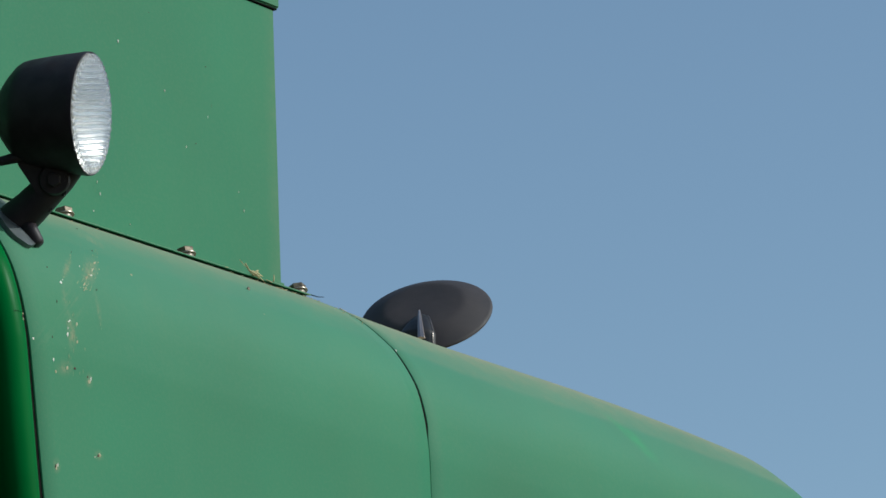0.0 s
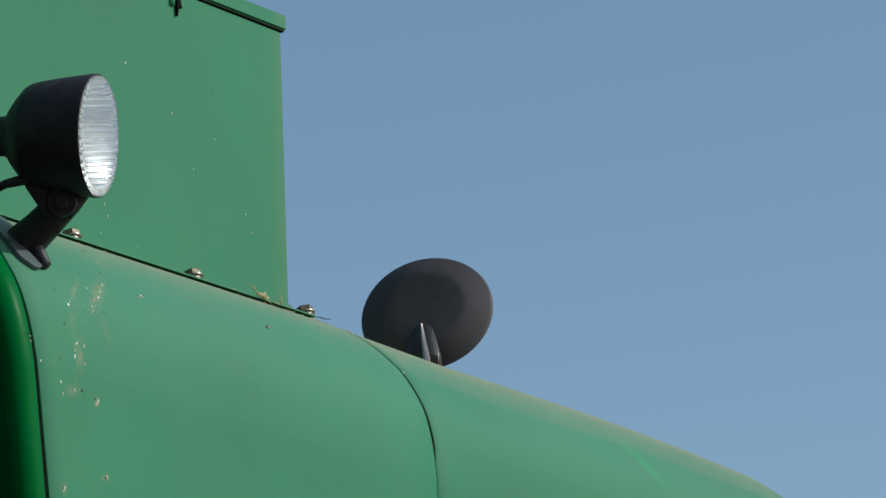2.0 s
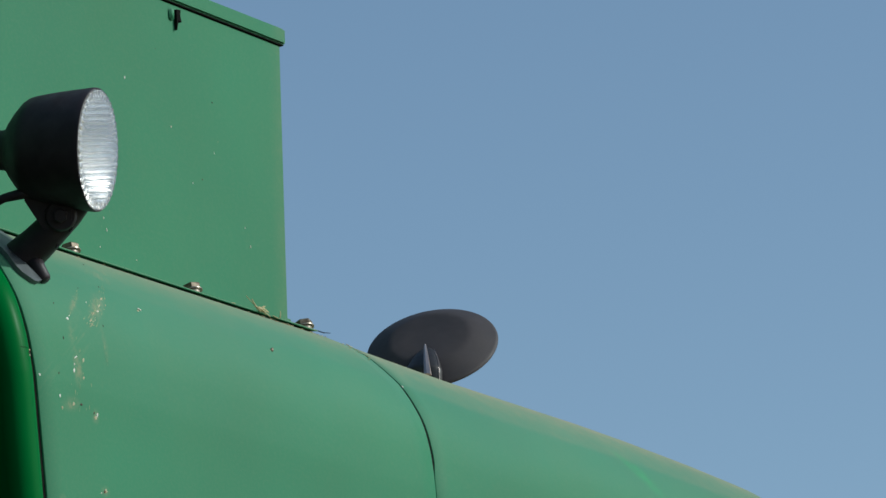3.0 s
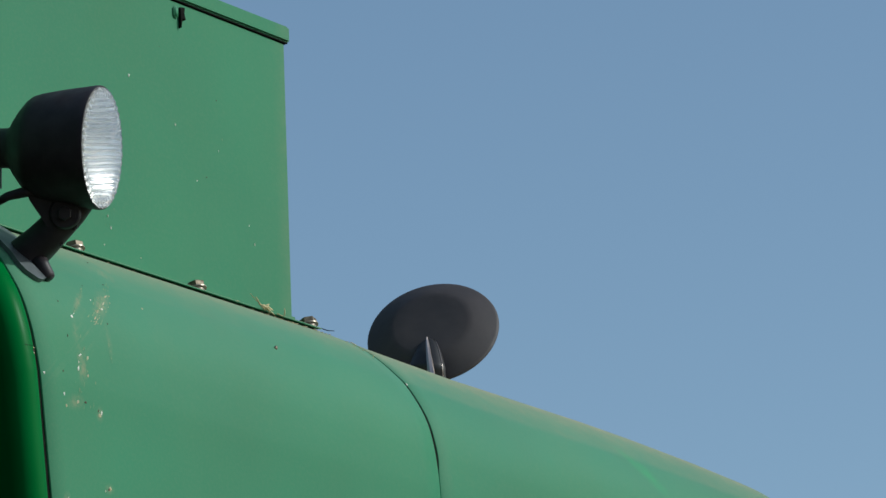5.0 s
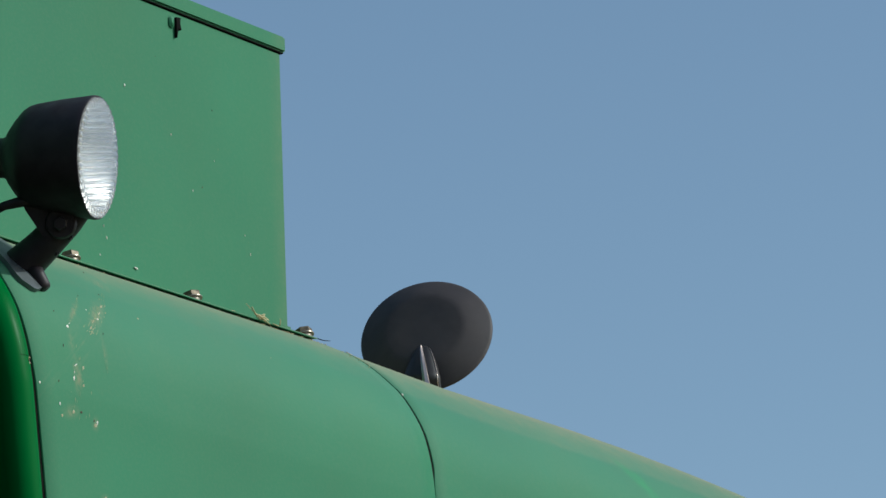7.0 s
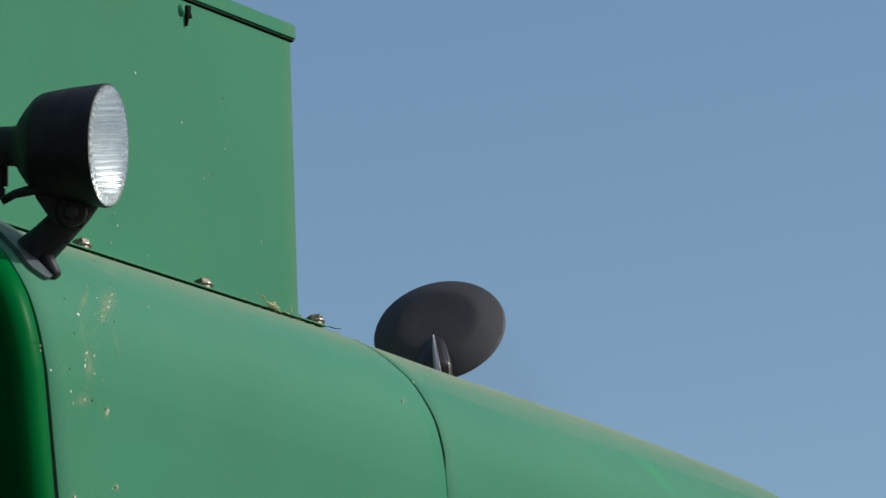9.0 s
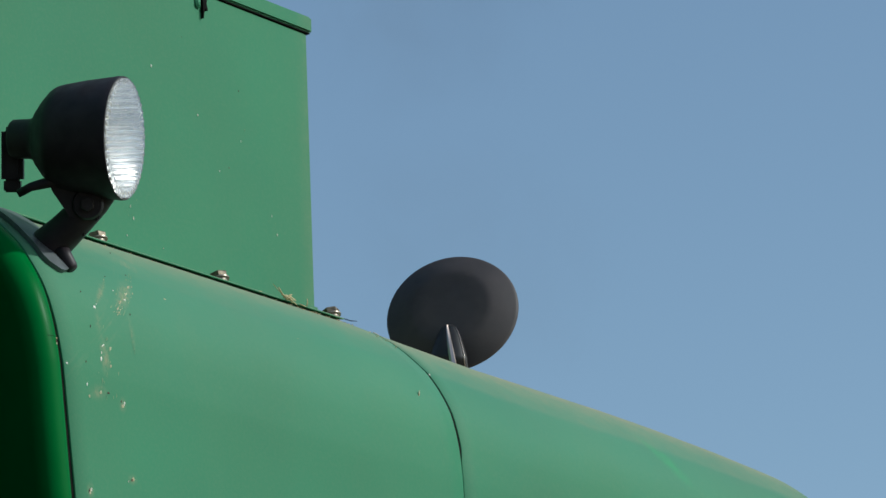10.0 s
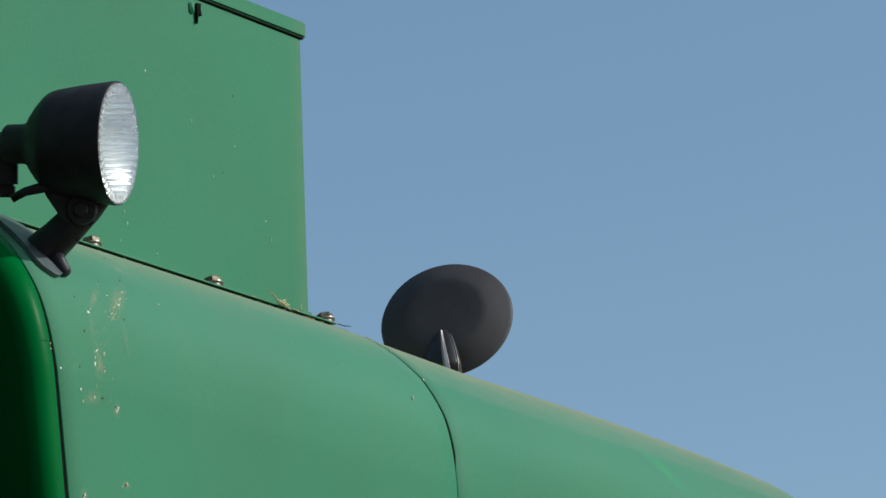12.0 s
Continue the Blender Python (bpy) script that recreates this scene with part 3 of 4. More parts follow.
def make_exhaust():
    back = Vector((0.9034, 0.4289, 0.0))
    centre = HINGE + back * (CAP_R + 0.02)
    bm = bmesh.new()
    rows = lathe(bm, [(-0.30, 0.062), (-0.010, 0.062), (-0.010, 0.059), (-0.30, 0.059)], 40, Matrix.Translation(centre) @ pose(0, 0, 0, 0, -90, 0))
    sharp(part("exhaust_pipe", bm, "cap", machine, "black sooty exhaust pipe end"))
    # hinge yoke between pipe and cap
    bm = bmesh.new()
    across = Vector((-back.y, back.x, 0))
    for s in (-1, 1):
        tube(bm, [HINGE + across * 0.016 * s, HINGE + across * 0.016 * s + back * 0.030 - Vector((0, 0, 0.014)), HINGE + across * 0.016 * s + back * 0.046 - Vector((0, 0, 0.03))], [0.006, 0.006, 0.006], 8, 0.5)
    tube(bm, [HINGE - across * 0.024, HINGE + across * 0.024], [0.004, 0.004], 10)
    part("hinge", bm, "chrome", machine, "steel hinge of the rain cap")

    # the cap, in its own space: hinge at the origin, x across, y towards the far rim, z out of its upper face
    bm = bmesh.new()
    c = Vector((0, CAP_R + 0.02, 0))
    steps = 80
    rings = []
    for r, z in ((0.0005, -0.004), (0.04, -0.005), (0.054, -0.007), (0.083, -0.0185), (0.0855, -0.0205), (0.0868, -0.0205), (0.0874, -0.0190), (0.0866, -0.0172), (0.084, -0.0155), (0.066, -0.0062), (0.058, -0.0026), (0.0535, -0.0010), (0.048, -0.0003), (0.03, 0.0), (0.0005, 0.0)):
        rings.append([c + Vector((r * math.cos(2 * math.pi * k / steps), r * math.sin(2 * math.pi * k / steps), z + 0.0195)) for k in range(steps)])
    grid(bm, rings, close=True)
    cap = part("rain_cap", bm, "cap", machine, "black round exhaust rain cap flapping on its hinge")

    # strap: an arched channel that stands on the cap and runs to the hinge
    bm = bmesh.new()
    rings = []
    for k in range(19):
        f = k / 18
        y = 0.0775 * (1 - f)
        half = 0.0060 + 0.0190 * min(1.0, f * 1.5) ** 0.62
        high = 0.0150 * math.sin(math.pi * (0.06 + 0.60 * f)) ** 0.7
        foot = 0.0188 if y > 0.022 else 0.0188 * y / 0.022
        ring = []
        for j in range(17):
            a = math.pi * j / 16
            ring.append(Vector((half * math.cos(a), y, foot + high * math.sin(a) ** 0.8)))
        rings.append(ring)
    rows = grid(bm, rings)
    bm.faces.new(rows[0])
    part("strap", bm, "strap", cap, "dark worn steel strap with a bright edge")
    # bright folded tongue along the middle of the strap, and the thin bright rim of the strap beside it
    bm = bmesh.new()
    rings = []
    for k in range(15):
        f = k / 14
        y = 0.070 * (1 - f) + 0.004 * f
        half = 0.0012 + 0.0040 * f ** 0.8
        z = 0.0318 + 0.0048 * math.sin(math.pi * min(1.0, 0.15 + 0.75 * f))
        x = 0.0005 + 0.0095 * f
        rings.append([Vector((x - half, y, z - 0.0030)), Vector((x - half * 0.8, y, z)), Vector((x - half * 0.1, y, z + 0.0010)), Vector((x + half * 0.8, y, z - 0.0004)), Vector((x + half, y, z - 0.0030))])
    rows = grid(bm, rings, close=True)
    bm.faces.new(rows[0])
    bm.faces.new(rows[-1])
    sharp(part("spring", bm, "chrome", cap, "bright bent spring tongue"), 30)
    bm = bmesh.new()
    rim = []
    for k in range(15):
        f = 0.06 + 0.92 * k / 14
        half = 0.0060 + 0.0190 * min(1.0, f * 1.5) ** 0.62
        high = 0.0150 * math.sin(math.pi * (0.06 + 0.60 * f)) ** 0.7
        y = 0.0775 * (1 - f)
        foot = 0.0188 if y > 0.022 else 0.0188 * y / 0.022
        turn = math.pi * 0.16
        rim.append(Vector((half * math.cos(turn) + 0.0004, y, foot + high * math.sin(turn) ** 0.8 + 0.0004)))
    tube(bm, rim, [0.0005] * len(rim), 8)
    part("bright_rim", bm, "chrome", cap, "thin bright rim of the strap")
    bm = bmesh.new()
    lathe(bm, [(-0.002, 0.004), (0.002, 0.004), (0.0035, 0.0025), (0.0035, 0.0004)], 16, Matrix.Translation((0, 0.0735, 0.0215)) @ pose(0, 0, 0, 0, -90, 0))
    part("rivet", bm, "strap", cap, "small dark rivet")
    return cap


rain_cap = make_exhaust()


def cap_pose(lift):
    """The cap at an opening, in degrees from the fully raised pose it mostly keeps."""
    opening = 71.6 + lift
    return Matrix.Translation(HINGE) @ pose(0, 0, 0, 0, 0, math.degrees(math.atan2(0.4289, 0.9034)) - 90) @ pose(0, 0, 0, opening, 0, 0)


# ---- dirt on the machine ----
def make_dirt():
    rng = random.Random(5)

    def crust(bm, u, z, length, width, lean=0.0, thick=0.0008):
        """A small uneven crust on the near side of the hood, drawn out along its lean."""
        length, width = 0.55 * length, 0.55 * width
        centre = bm.verts.new(side_point(u, z, thick))
        rim = []
        for k in range(9):
            a = 2 * math.pi * k / 9
            q = rng.uniform(0.65, 1.2)
            dz, du = length * math.sin(a) * q, width * math.cos(a) * q + lean * length * math.sin(a) * q
            rim.append(bm.verts.new(side_point(u + du, z + dz, 0.0003)))
        for k in range(9):
            bm.faces.new((centre, rim[k], rim[(k + 1) % 9]))

    # pale chips: place along the side and over the reference line, half length, half width, lean; the one at 0.0028 is
    # a glint painted on the seam
    bm = bmesh.new()
    for u, z, length, width, lean in ((-0.6486, 0.0964, 0.0034, 0.0034, 0.3), (-0.6440, 0.1010, 0.0022, 0.0012, 0.9), (-0.6528, 0.0341, 0.0058, 0.0028, 0.1), (-0.6512, 0.0420, 0.0030, 0.0014, 0.3),
                                      (-0.6480, 0.0505, 0.0040, 0.0022, 1.2), (-0.6787, 0.0006, 0.0040, 0.0024, 0.1), (-0.6172, -0.0092, 0.0046, 0.0022, 0.1), (-0.5857, 0.1202, 0.0028, 0.0040, 0.6),
                                      (-0.5990, 0.1290, 0.0020, 0.0016, 0.8), (-0.6745, -0.1160, 0.0040, 0.0016, 0.0), (-0.6130, -0.0960, 0.0022, 0.0016, 0.2), (0.0028, 0.1575, 0.0038, 0.0024, 0.5), (-0.7110, 0.0180, 0.0024, 0.0030, 0.0)):
        crust(bm, u, z, length, width, lean, 0.0011)
    tagged(part("paint_chips_and_glint", bm, "chip_and_glint", machine, "dried white splashes on green paint and a painted glint on the seam"), kind="stuff")

    # tan crusts round them
    bm = bmesh.new()
    for u, z, length, width, lean in ((-0.6754, -0.0120, 0.0034, 0.0026, 0.1), (-0.6566, -0.0046, 0.0046, 0.0034, 0.3), (-0.6352, 0.0502, 0.0040, 0.0024, 0.3), (-0.6376, 0.0288, 0.0036, 0.0026, 0.2), (-0.6200, -0.0130, 0.0046, 0.0040, 0.0),
                                      (-0.5013, 0.1413, 0.0024, 0.0034, 0.4), (-0.6050, -0.0925, 0.0040, 0.0040, 0.1), (-0.6768, -0.1190, 0.0060, 0.0030, 0.0), (-0.7245, 0.0432, 0.0022, 0.0022, 0.0), (-0.7250, 0.0370, 0.0028, 0.0016, 0.0),
                                      (-0.6060, 0.1045, 0.0060, 0.0022, 1.0), (-0.5960, 0.1150, 0.0056, 0.0026, 1.0), (-0.5760, 0.1300, 0.0058, 0.0024, 1.1), (-0.5640, 0.1420, 0.0040, 0.0030, 1.1), (-0.2603, 0.1458, 0.0013, 0.0018, 0.2)):
        crust(bm, u, z, length, width, lean)
    for k in range(26):
        f = rng.random()
        crust(bm, -0.612 + 0.066 * f + rng.gauss(0, 0.004), 0.098 + 0.056 * f + rng.gauss(0, 0.003), rng.uniform(0.001, 0.003), rng.uniform(0.0006, 0.0018), 1.0)
    tagged(part("dirt_spatter", bm, "splash", machine, "dried tan dust crusts on green paint"), kind="stuff")

    # brown scabs
    bm = bmesh.new()
    for u, z, length, width in ((-0.6435, -0.0026, 0.0026, 0.0036), (-0.6225, -0.0080, 0.0030, 0.0018), (-0.5245, 0.2026, 0.0014, 0.0020), (-0.5987, 0.1477, 0.0014, 0.0014), (-0.5501, 0.1619, 0.0020, 0.0014), (-0.5871, 0.1012, 0.0034, 0.0010),
                                (-0.6072, -0.0935, 0.0030, 0.0026), (-0.6780, -0.1180, 0.0046, 0.0020), (-0.7255, 0.0400, 0.0026, 0.0020), (-0.6640, 0.1120, 0.0020, 0.0016), (-0.6790, 0.0260, 0.0034, 0.0010), (-0.6640, 0.0700, 0.0040, 0.0008)):
        crust(bm, u, z, length, width, 0.2, 0.0012)
    tagged(part("dark_specks", bm, "scab", machine, "small dark brown scabs on green paint"), kind="stuff")

    # thin dusty runs down the shoulder
    bm = bmesh.new()
    for k in range(9):
        f = k / 8
        crust(bm, -0.6400 + 0.036 * f + rng.gauss(0, 0.001), 0.105 + 0.037 * f, 0.0042, rng.uniform(0.0010, 0.0018), 0.95, 0.0004)
    for k in range(26):
        f = rng.random()
        crust(bm, -0.620 + 0.078 * f + rng.gauss(0, 0.006), 0.088 + 0.078 * f, rng.uniform(0.003, 0.009), rng.uniform(0.0012, 0.0026), rng.uniform(0.8, 1.1), 0.0004)
    for k in range(18):
        u, z = rng.gauss(-0.648, 0.013), rng.uniform(-0.01, 0.085)
        crust(bm, u + 0.15 * z, z, rng.uniform(0.002, 0.007), rng.uniform(0.0006, 0.0016), rng.uniform(0.0, 0.25), 0.0004)
    for k in range(4):
        crust(bm, rng.gauss(-0.592, 0.006), rng.uniform(0.05, 0.098), rng.uniform(0.003, 0.008), rng.uniform(0.0005, 0.0010), 0.1, 0.0004)
    tagged(part("dust_runs", bm, "runs", machine, "thin tan dust runs on green paint"), kind="stuff")

    def wall_speck(bm, u, z, size, tall):
        size *= 0.72
        m = Matrix.Translation((u, 0.1897, Z0 + z)) @ Matrix.Diagonal((1.0, 0.5, tall, 1))
        for v in bmesh.ops.create_icosphere(bm, subdivisions=1, radius=size)["verts"]:
            v.co = m @ (v.co * rng.uniform(0.8, 1.2))

    bm = bmesh.new()
    for u, z, size, tall in ((-0.3339, 0.4968, 0.0017, 1.9), (-0.2495, 0.4558, 0.0015, 1.6), (-0.2111, 0.3945, 0.0011, 2.0), (-0.1041, 0.3385, 0.0014, 2.0), (-0.1136, 0.3602, 0.0010, 2.0), (-0.3717, 0.2991, 0.0015, 2.2), (-0.3839, 0.2758, 0.0012, 1.6),
                             (-0.3768, 0.3126, 0.0010, 3.0), (-0.3186, 0.2741, 0.0012, 1.2), (-0.1690, 0.4420, 0.0005, 5.0)):
        wall_speck(bm, u, z, size, tall)
    tagged(part("paint_specks", bm, "chip_and_glint", machine, "tiny pale specks on the box wall"), kind="stuff")
    bm = bmesh.new()
    for u, z, size, tall in ((-0.1708, 0.5058, 0.0013, 1.1), (-0.1928, 0.4030, 0.0014, 0.9), (-0.4010, 0.3600, 0.0012, 1.6), (-0.2760, 0.5480, 0.0008, 1.2)):
        wall_speck(bm, u, z, size, tall)
    tagged(part("wall_scabs", bm, "scab", machine, "tiny dark specks on the box wall"), kind="stuff")
    bm = bmesh.new()
    for k in range(12):
        u, z = rng.choice(((-0.378, 0.300), (-0.165, 0.440), (-0.108, 0.345), (-0.372, 0.330)))
        wall_speck(bm, u + rng.gauss(0, 0.006), z + rng.gauss(0, 0.018), rng.uniform(0.0003, 0.0005), rng.uniform(3.0, 8.0))
    tagged(part("wall_runs", bm, "runs", machine, "thin tan dust runs on the box wall"), kind="stuff")

    # straws caught on the flange and the wire at its end
    def stalk(pts, thick, material, label):
        bm = bmesh.new()
        tube(bm, [Vector((x, y, Z0 + z)) for x, y, z in pts], [thick * 0.65] * (len(pts) - 1) + [thick * 0.4], 6)
        part("straw", bm, material, machine, label)

    stalk(((-0.030, 0.150, 0.2405), (-0.018, 0.149, 0.2400), (-0.006, 0.148, 0.2418)), 0.0009, "rubber_and_shade", "thin dark wire end")
    caught = "thin straw caught on the flange"
    for pts, thick in ((((-0.166, 0.149, 0.255), (-0.158, 0.148, 0.249), (-0.148, 0.146, 0.2430), (-0.140, 0.1455, 0.2400)), 0.0007), (((-0.158, 0.147, 0.2520), (-0.152, 0.146, 0.2445), (-0.136, 0.145, 0.2410)), 0.0014),
                       (((-0.154, 0.146, 0.2440), (-0.142, 0.1445, 0.2420), (-0.126, 0.1450, 0.2360)), 0.0013), (((-0.150, 0.146, 0.2415), (-0.138, 0.1450, 0.2435), (-0.128, 0.1460, 0.2425)), 0.0011),
                       (((-0.104, 0.148, 0.2400), (-0.1035, 0.147, 0.2450), (-0.1040, 0.147, 0.2490)), 0.0012), (((-0.118, 0.1475, 0.2400), (-0.108, 0.1465, 0.2385)), 0.0010), (((-0.655, 0.118, 0.219), (-0.645, 0.116, 0.216)), 0.0009),
                       (((0.008, 0.135, 0.2280), (0.020, 0.135, 0.2265)), 0.0009), (((-0.196, 0.148, 0.2395), (-0.190, 0.147, 0.2400)), 0.0009)):
        stalk(pts, thick, "straw", caught)
    for k in range(12):
        u, z, a = rng.gauss(-0.142, 0.006), rng.uniform(0.2395, 0.2450), rng.uniform(-0.8, 0.5)
        d = rng.uniform(0.005, 0.010)
        stalk(((u, 0.1465, z), (u + d * 0.5 * math.cos(a), 0.1455, z + d * 0.5 * math.sin(a) + 0.001), (u + d * math.cos(a), 0.1460, z + d * math.sin(a))), rng.uniform(0.0009, 0.0015), "straw", caught)
    # chaff and dust packed along the foot of the flange
    bm = bmesh.new()
    for k in range(70):
        u = rng.choice((rng.uniform(-0.66, 0.02), rng.gauss(-0.135, 0.03), rng.uniform(-0.05, 0.01)))
        w = rng.uniform(0.128, 0.1475) if u < -0.03 else rng.uniform(0.08, 0.12)
        p = surface(u, w, 0.0004)
        m = Matrix.Translation(p) @ pose(0, 0, 0, rng.uniform(-20, 20), rng.uniform(-20, 20), rng.uniform(0, 180)) @ Matrix.Diagonal((rng.uniform(1.0, 3.0), 1.0, 0.6, 1))
        for v in bmesh.ops.create_icosphere(bm, subdivisions=1, radius=rng.uniform(0.0004, 0.0010))["verts"]:
            v.co = m @ v.co
    tagged(part("chaff_crumbs", bm, "straw", machine, "tan chaff crumbs lying along the flange"), kind="stuff")


make_dirt()


# ---- smoke: soft rigid pieces that rise out of the exhaust ----
WIDE, TALL = 0.32, 0.25  # half size of a piece of smoke


def smoke_material(name, density):
    m = bpy.data.materials.new(name)
    m.use_nodes = True
    t = m.node_tree
    t.nodes.clear()
    out = t.nodes.new("ShaderNodeOutputMaterial")
    mix = t.nodes.new("ShaderNodeMixShader")
    clear = t.nodes.new("ShaderNodeBsdfTransparent")
    soot = t.nodes.new("ShaderNodeMixShader")
    soot.inputs["Fac"].default_value = 0.5
    for socket, kind in ((1, "ShaderNodeBsdfDiffuse"), (2, "ShaderNodeBsdfTranslucent")):
        n = t.nodes.new(kind)
        n.inputs["Color"].default_value = (0.19, 0.172, 0.148, 1)
        t.links.new(n.outputs[0], soot.inputs[socket])
    coords = t.nodes.new("ShaderNodeTexCoord")
    info = t.nodes.new("ShaderNodeObjectInfo")

    def math_node(kind, a, b=0.0):
        n = t.nodes.new("ShaderNodeMath")
        n.operation = kind
        n.use_clamp = False
        for s, x in zip(n.inputs, (a, b)):
            if isinstance(x, (int, float)):
                s.default_value = x
            else:
                t.links.new(x, s)
        return n.outputs[0]

    def noise_node(scale, detail, w):
        n = t.nodes.new("ShaderNodeTexNoise")
        n.noise_dimensions = "4D"
        n.inputs["Scale"].default_value, n.inputs["Detail"].default_value, n.inputs["Roughness"].default_value = scale, detail, 0.55
        n.inputs["Distortion"].default_value = 0.8
        t.links.new(coords.outputs["Object"], n.inputs["Vector"])
        t.links.new(math_node("MULTIPLY", info.outputs["Random"], w), n.inputs["W"])
        return n

    def vector_node(kind, a, b):
        n = t.nodes.new("ShaderNodeVectorMath")
        n.operation = kind
        for socket, x in zip(n.inputs, (a, b)):
            if isinstance(x, tuple):
                socket.default_value = x
            else:
                t.links.new(x, socket)
        return n

    def smooth_range(value, low, high):
        n = t.nodes.new("ShaderNodeMapRange")
        n.interpolation_type = "SMOOTHSTEP"
        n.inputs["From Min"].default_value, n.inputs["From Max"].default_value = low, high
        t.links.new(value, n.inputs["Value"])
        return n.outputs["Result"]

    # 1 in the middle of the piece, 0 before its rim, with a billowing outline
    billow = vector_node("MULTIPLY", vector_node("SUBTRACT", noise_node(7.0, 4.0, 31.0).outputs["Color"], (0.5, 0.5, 0.5)).outputs[0], (0.24, 0.0, 0.24))
    spot = vector_node("ADD", coords.outputs["Object"], billow.outputs[0])
    reach = vector_node("LENGTH", vector_node("MULTIPLY", spot.outputs[0], (1 / 0.225, 0.0, 1 / 0.25)).outputs[0], (0.0, 0.0, 0.0)).outputs["Value"]
    lumps = smooth_range(noise_node(9.0, 5.0, 40.0).outputs["Fac"], 0.32, 0.68)
    alpha = math_node("MULTIPLY", math_node("MULTIPLY", smooth_range(reach, 1.0, 0.2), density), math_node("ADD", math_node("MULTIPLY", lumps, 0.58), 0.40))
    edge = vector_node("MULTIPLY", coords.outputs["Object"], (1 / WIDE, 0.0, 1 / TALL))
    alpha = math_node("MULTIPLY", alpha, smooth_range(vector_node("LENGTH", edge.outputs[0], (0.0, 0.0, 0.0)).outputs["Value"], 1.0, 0.7))
    t.links.new(alpha, mix.inputs["Fac"])
    t.links.new(clear.outputs[0], mix.inputs[1])
    t.links.new(soot.outputs[0], mix.inputs[2])
    t.links.new(mix.outputs[0], out.inputs["Surface"])
    return m


SMOKE = {}
# start of the rise, density, sideways place
PUFFS = ((4.90, 0.07, 0.02), (4.95, 0.16, 0.08), (5.01, 0.17, -0.04), (5.07, 0.13, 0.06), (5.13, 0.16, -0.03), (5.19, 0.19, 0.05), (5.25, 0.23, -0.03), (5.31, 0.27, 0.045), (5.37, 0.26, -0.02),
         (5.43, 0.35, 0.025), (5.49, 0.43, 0), (5.55, 0.44, 0.03), (5.61, 0.33, 0), (5.67, 0.24, 0.02), (5.73, 0.14, 0.01), (5.80, 0.08, 0.02), (5.87, 0.04, 0.01),
         (8.87, 0.13, 0), (8.92, 0.32, 0.05), (8.97, 0.38, -0.05), (9.02, 0.42, 0.02), (9.07, 0.46, -0.02), (9.12, 0.44, -0.01), (9.17, 0.36, -0.02), (9.23, 0.26, 0), (9.29, 0.17, -0.02),
         (9.36, 0.12, 0), (9.44, 0.10, -0.02), (9.52, 0.09, 0), (9.61, 0.08, 0.01), (9.70, 0.06, 0), (9.80, 0.04, 0))
VENT = machine.matrix_world @ (HINGE + Vector((0.9034, 0.4289, 0.0)) * (CAP_R + 0.02))


def make_smoke():
    rng = random.Random(11)
    made = []
    for start, density, shift in PUFFS:
        key = round(density, 2)
        if key not in SMOKE:
            SMOKE[key] = smoke_material("soot_haze", key)
        puff = tagged(new("smoke_puff"), "thin dark grey diesel smoke rising from the exhaust", "smoke", "smoke from the exhaust")
        for s in (-1, 1):
            bm = bmesh.new()
            p1, p2 = rng.uniform(0, 6), rng.uniform(0, 6)
            rings = []
            for i in range(13):
                z = -TALL + 2 * TALL * i / 12
                rings.append([Vector((x, s * 0.05 + 0.03 * math.sin(11 * x + p1 + 6 * z) + 0.03 * math.sin(12 * z + p2), z)) for x in (-WIDE + 2 * WIDE * j / 12 for j in range(13))])
            grid(bm, rings)
            part("wisp", bm, SMOKE[key], puff)
        made.append((puff, start, shift, rng.uniform(-35, 35)))
    return made


smoke = make_smoke()


# ---- loose husks and a passing insect ----
def make_husk(label, size, material):
    bm = bmesh.new()
    bmesh.ops.create_icosphere(bm, subdivisions=2, radius=1.0)
    rng = random.Random(len(label))
    for v in bm.verts:
        v.co = Vector((v.co.x * size[0], v.co.y * size[1] + 0.25 * size[1] * (v.co.z ** 2), v.co.z * size[2])) * rng.uniform(0.85, 1.1)
    ob = part("husk", bm, material)
    return tagged(ob, label, "chaff", "loose chaff")


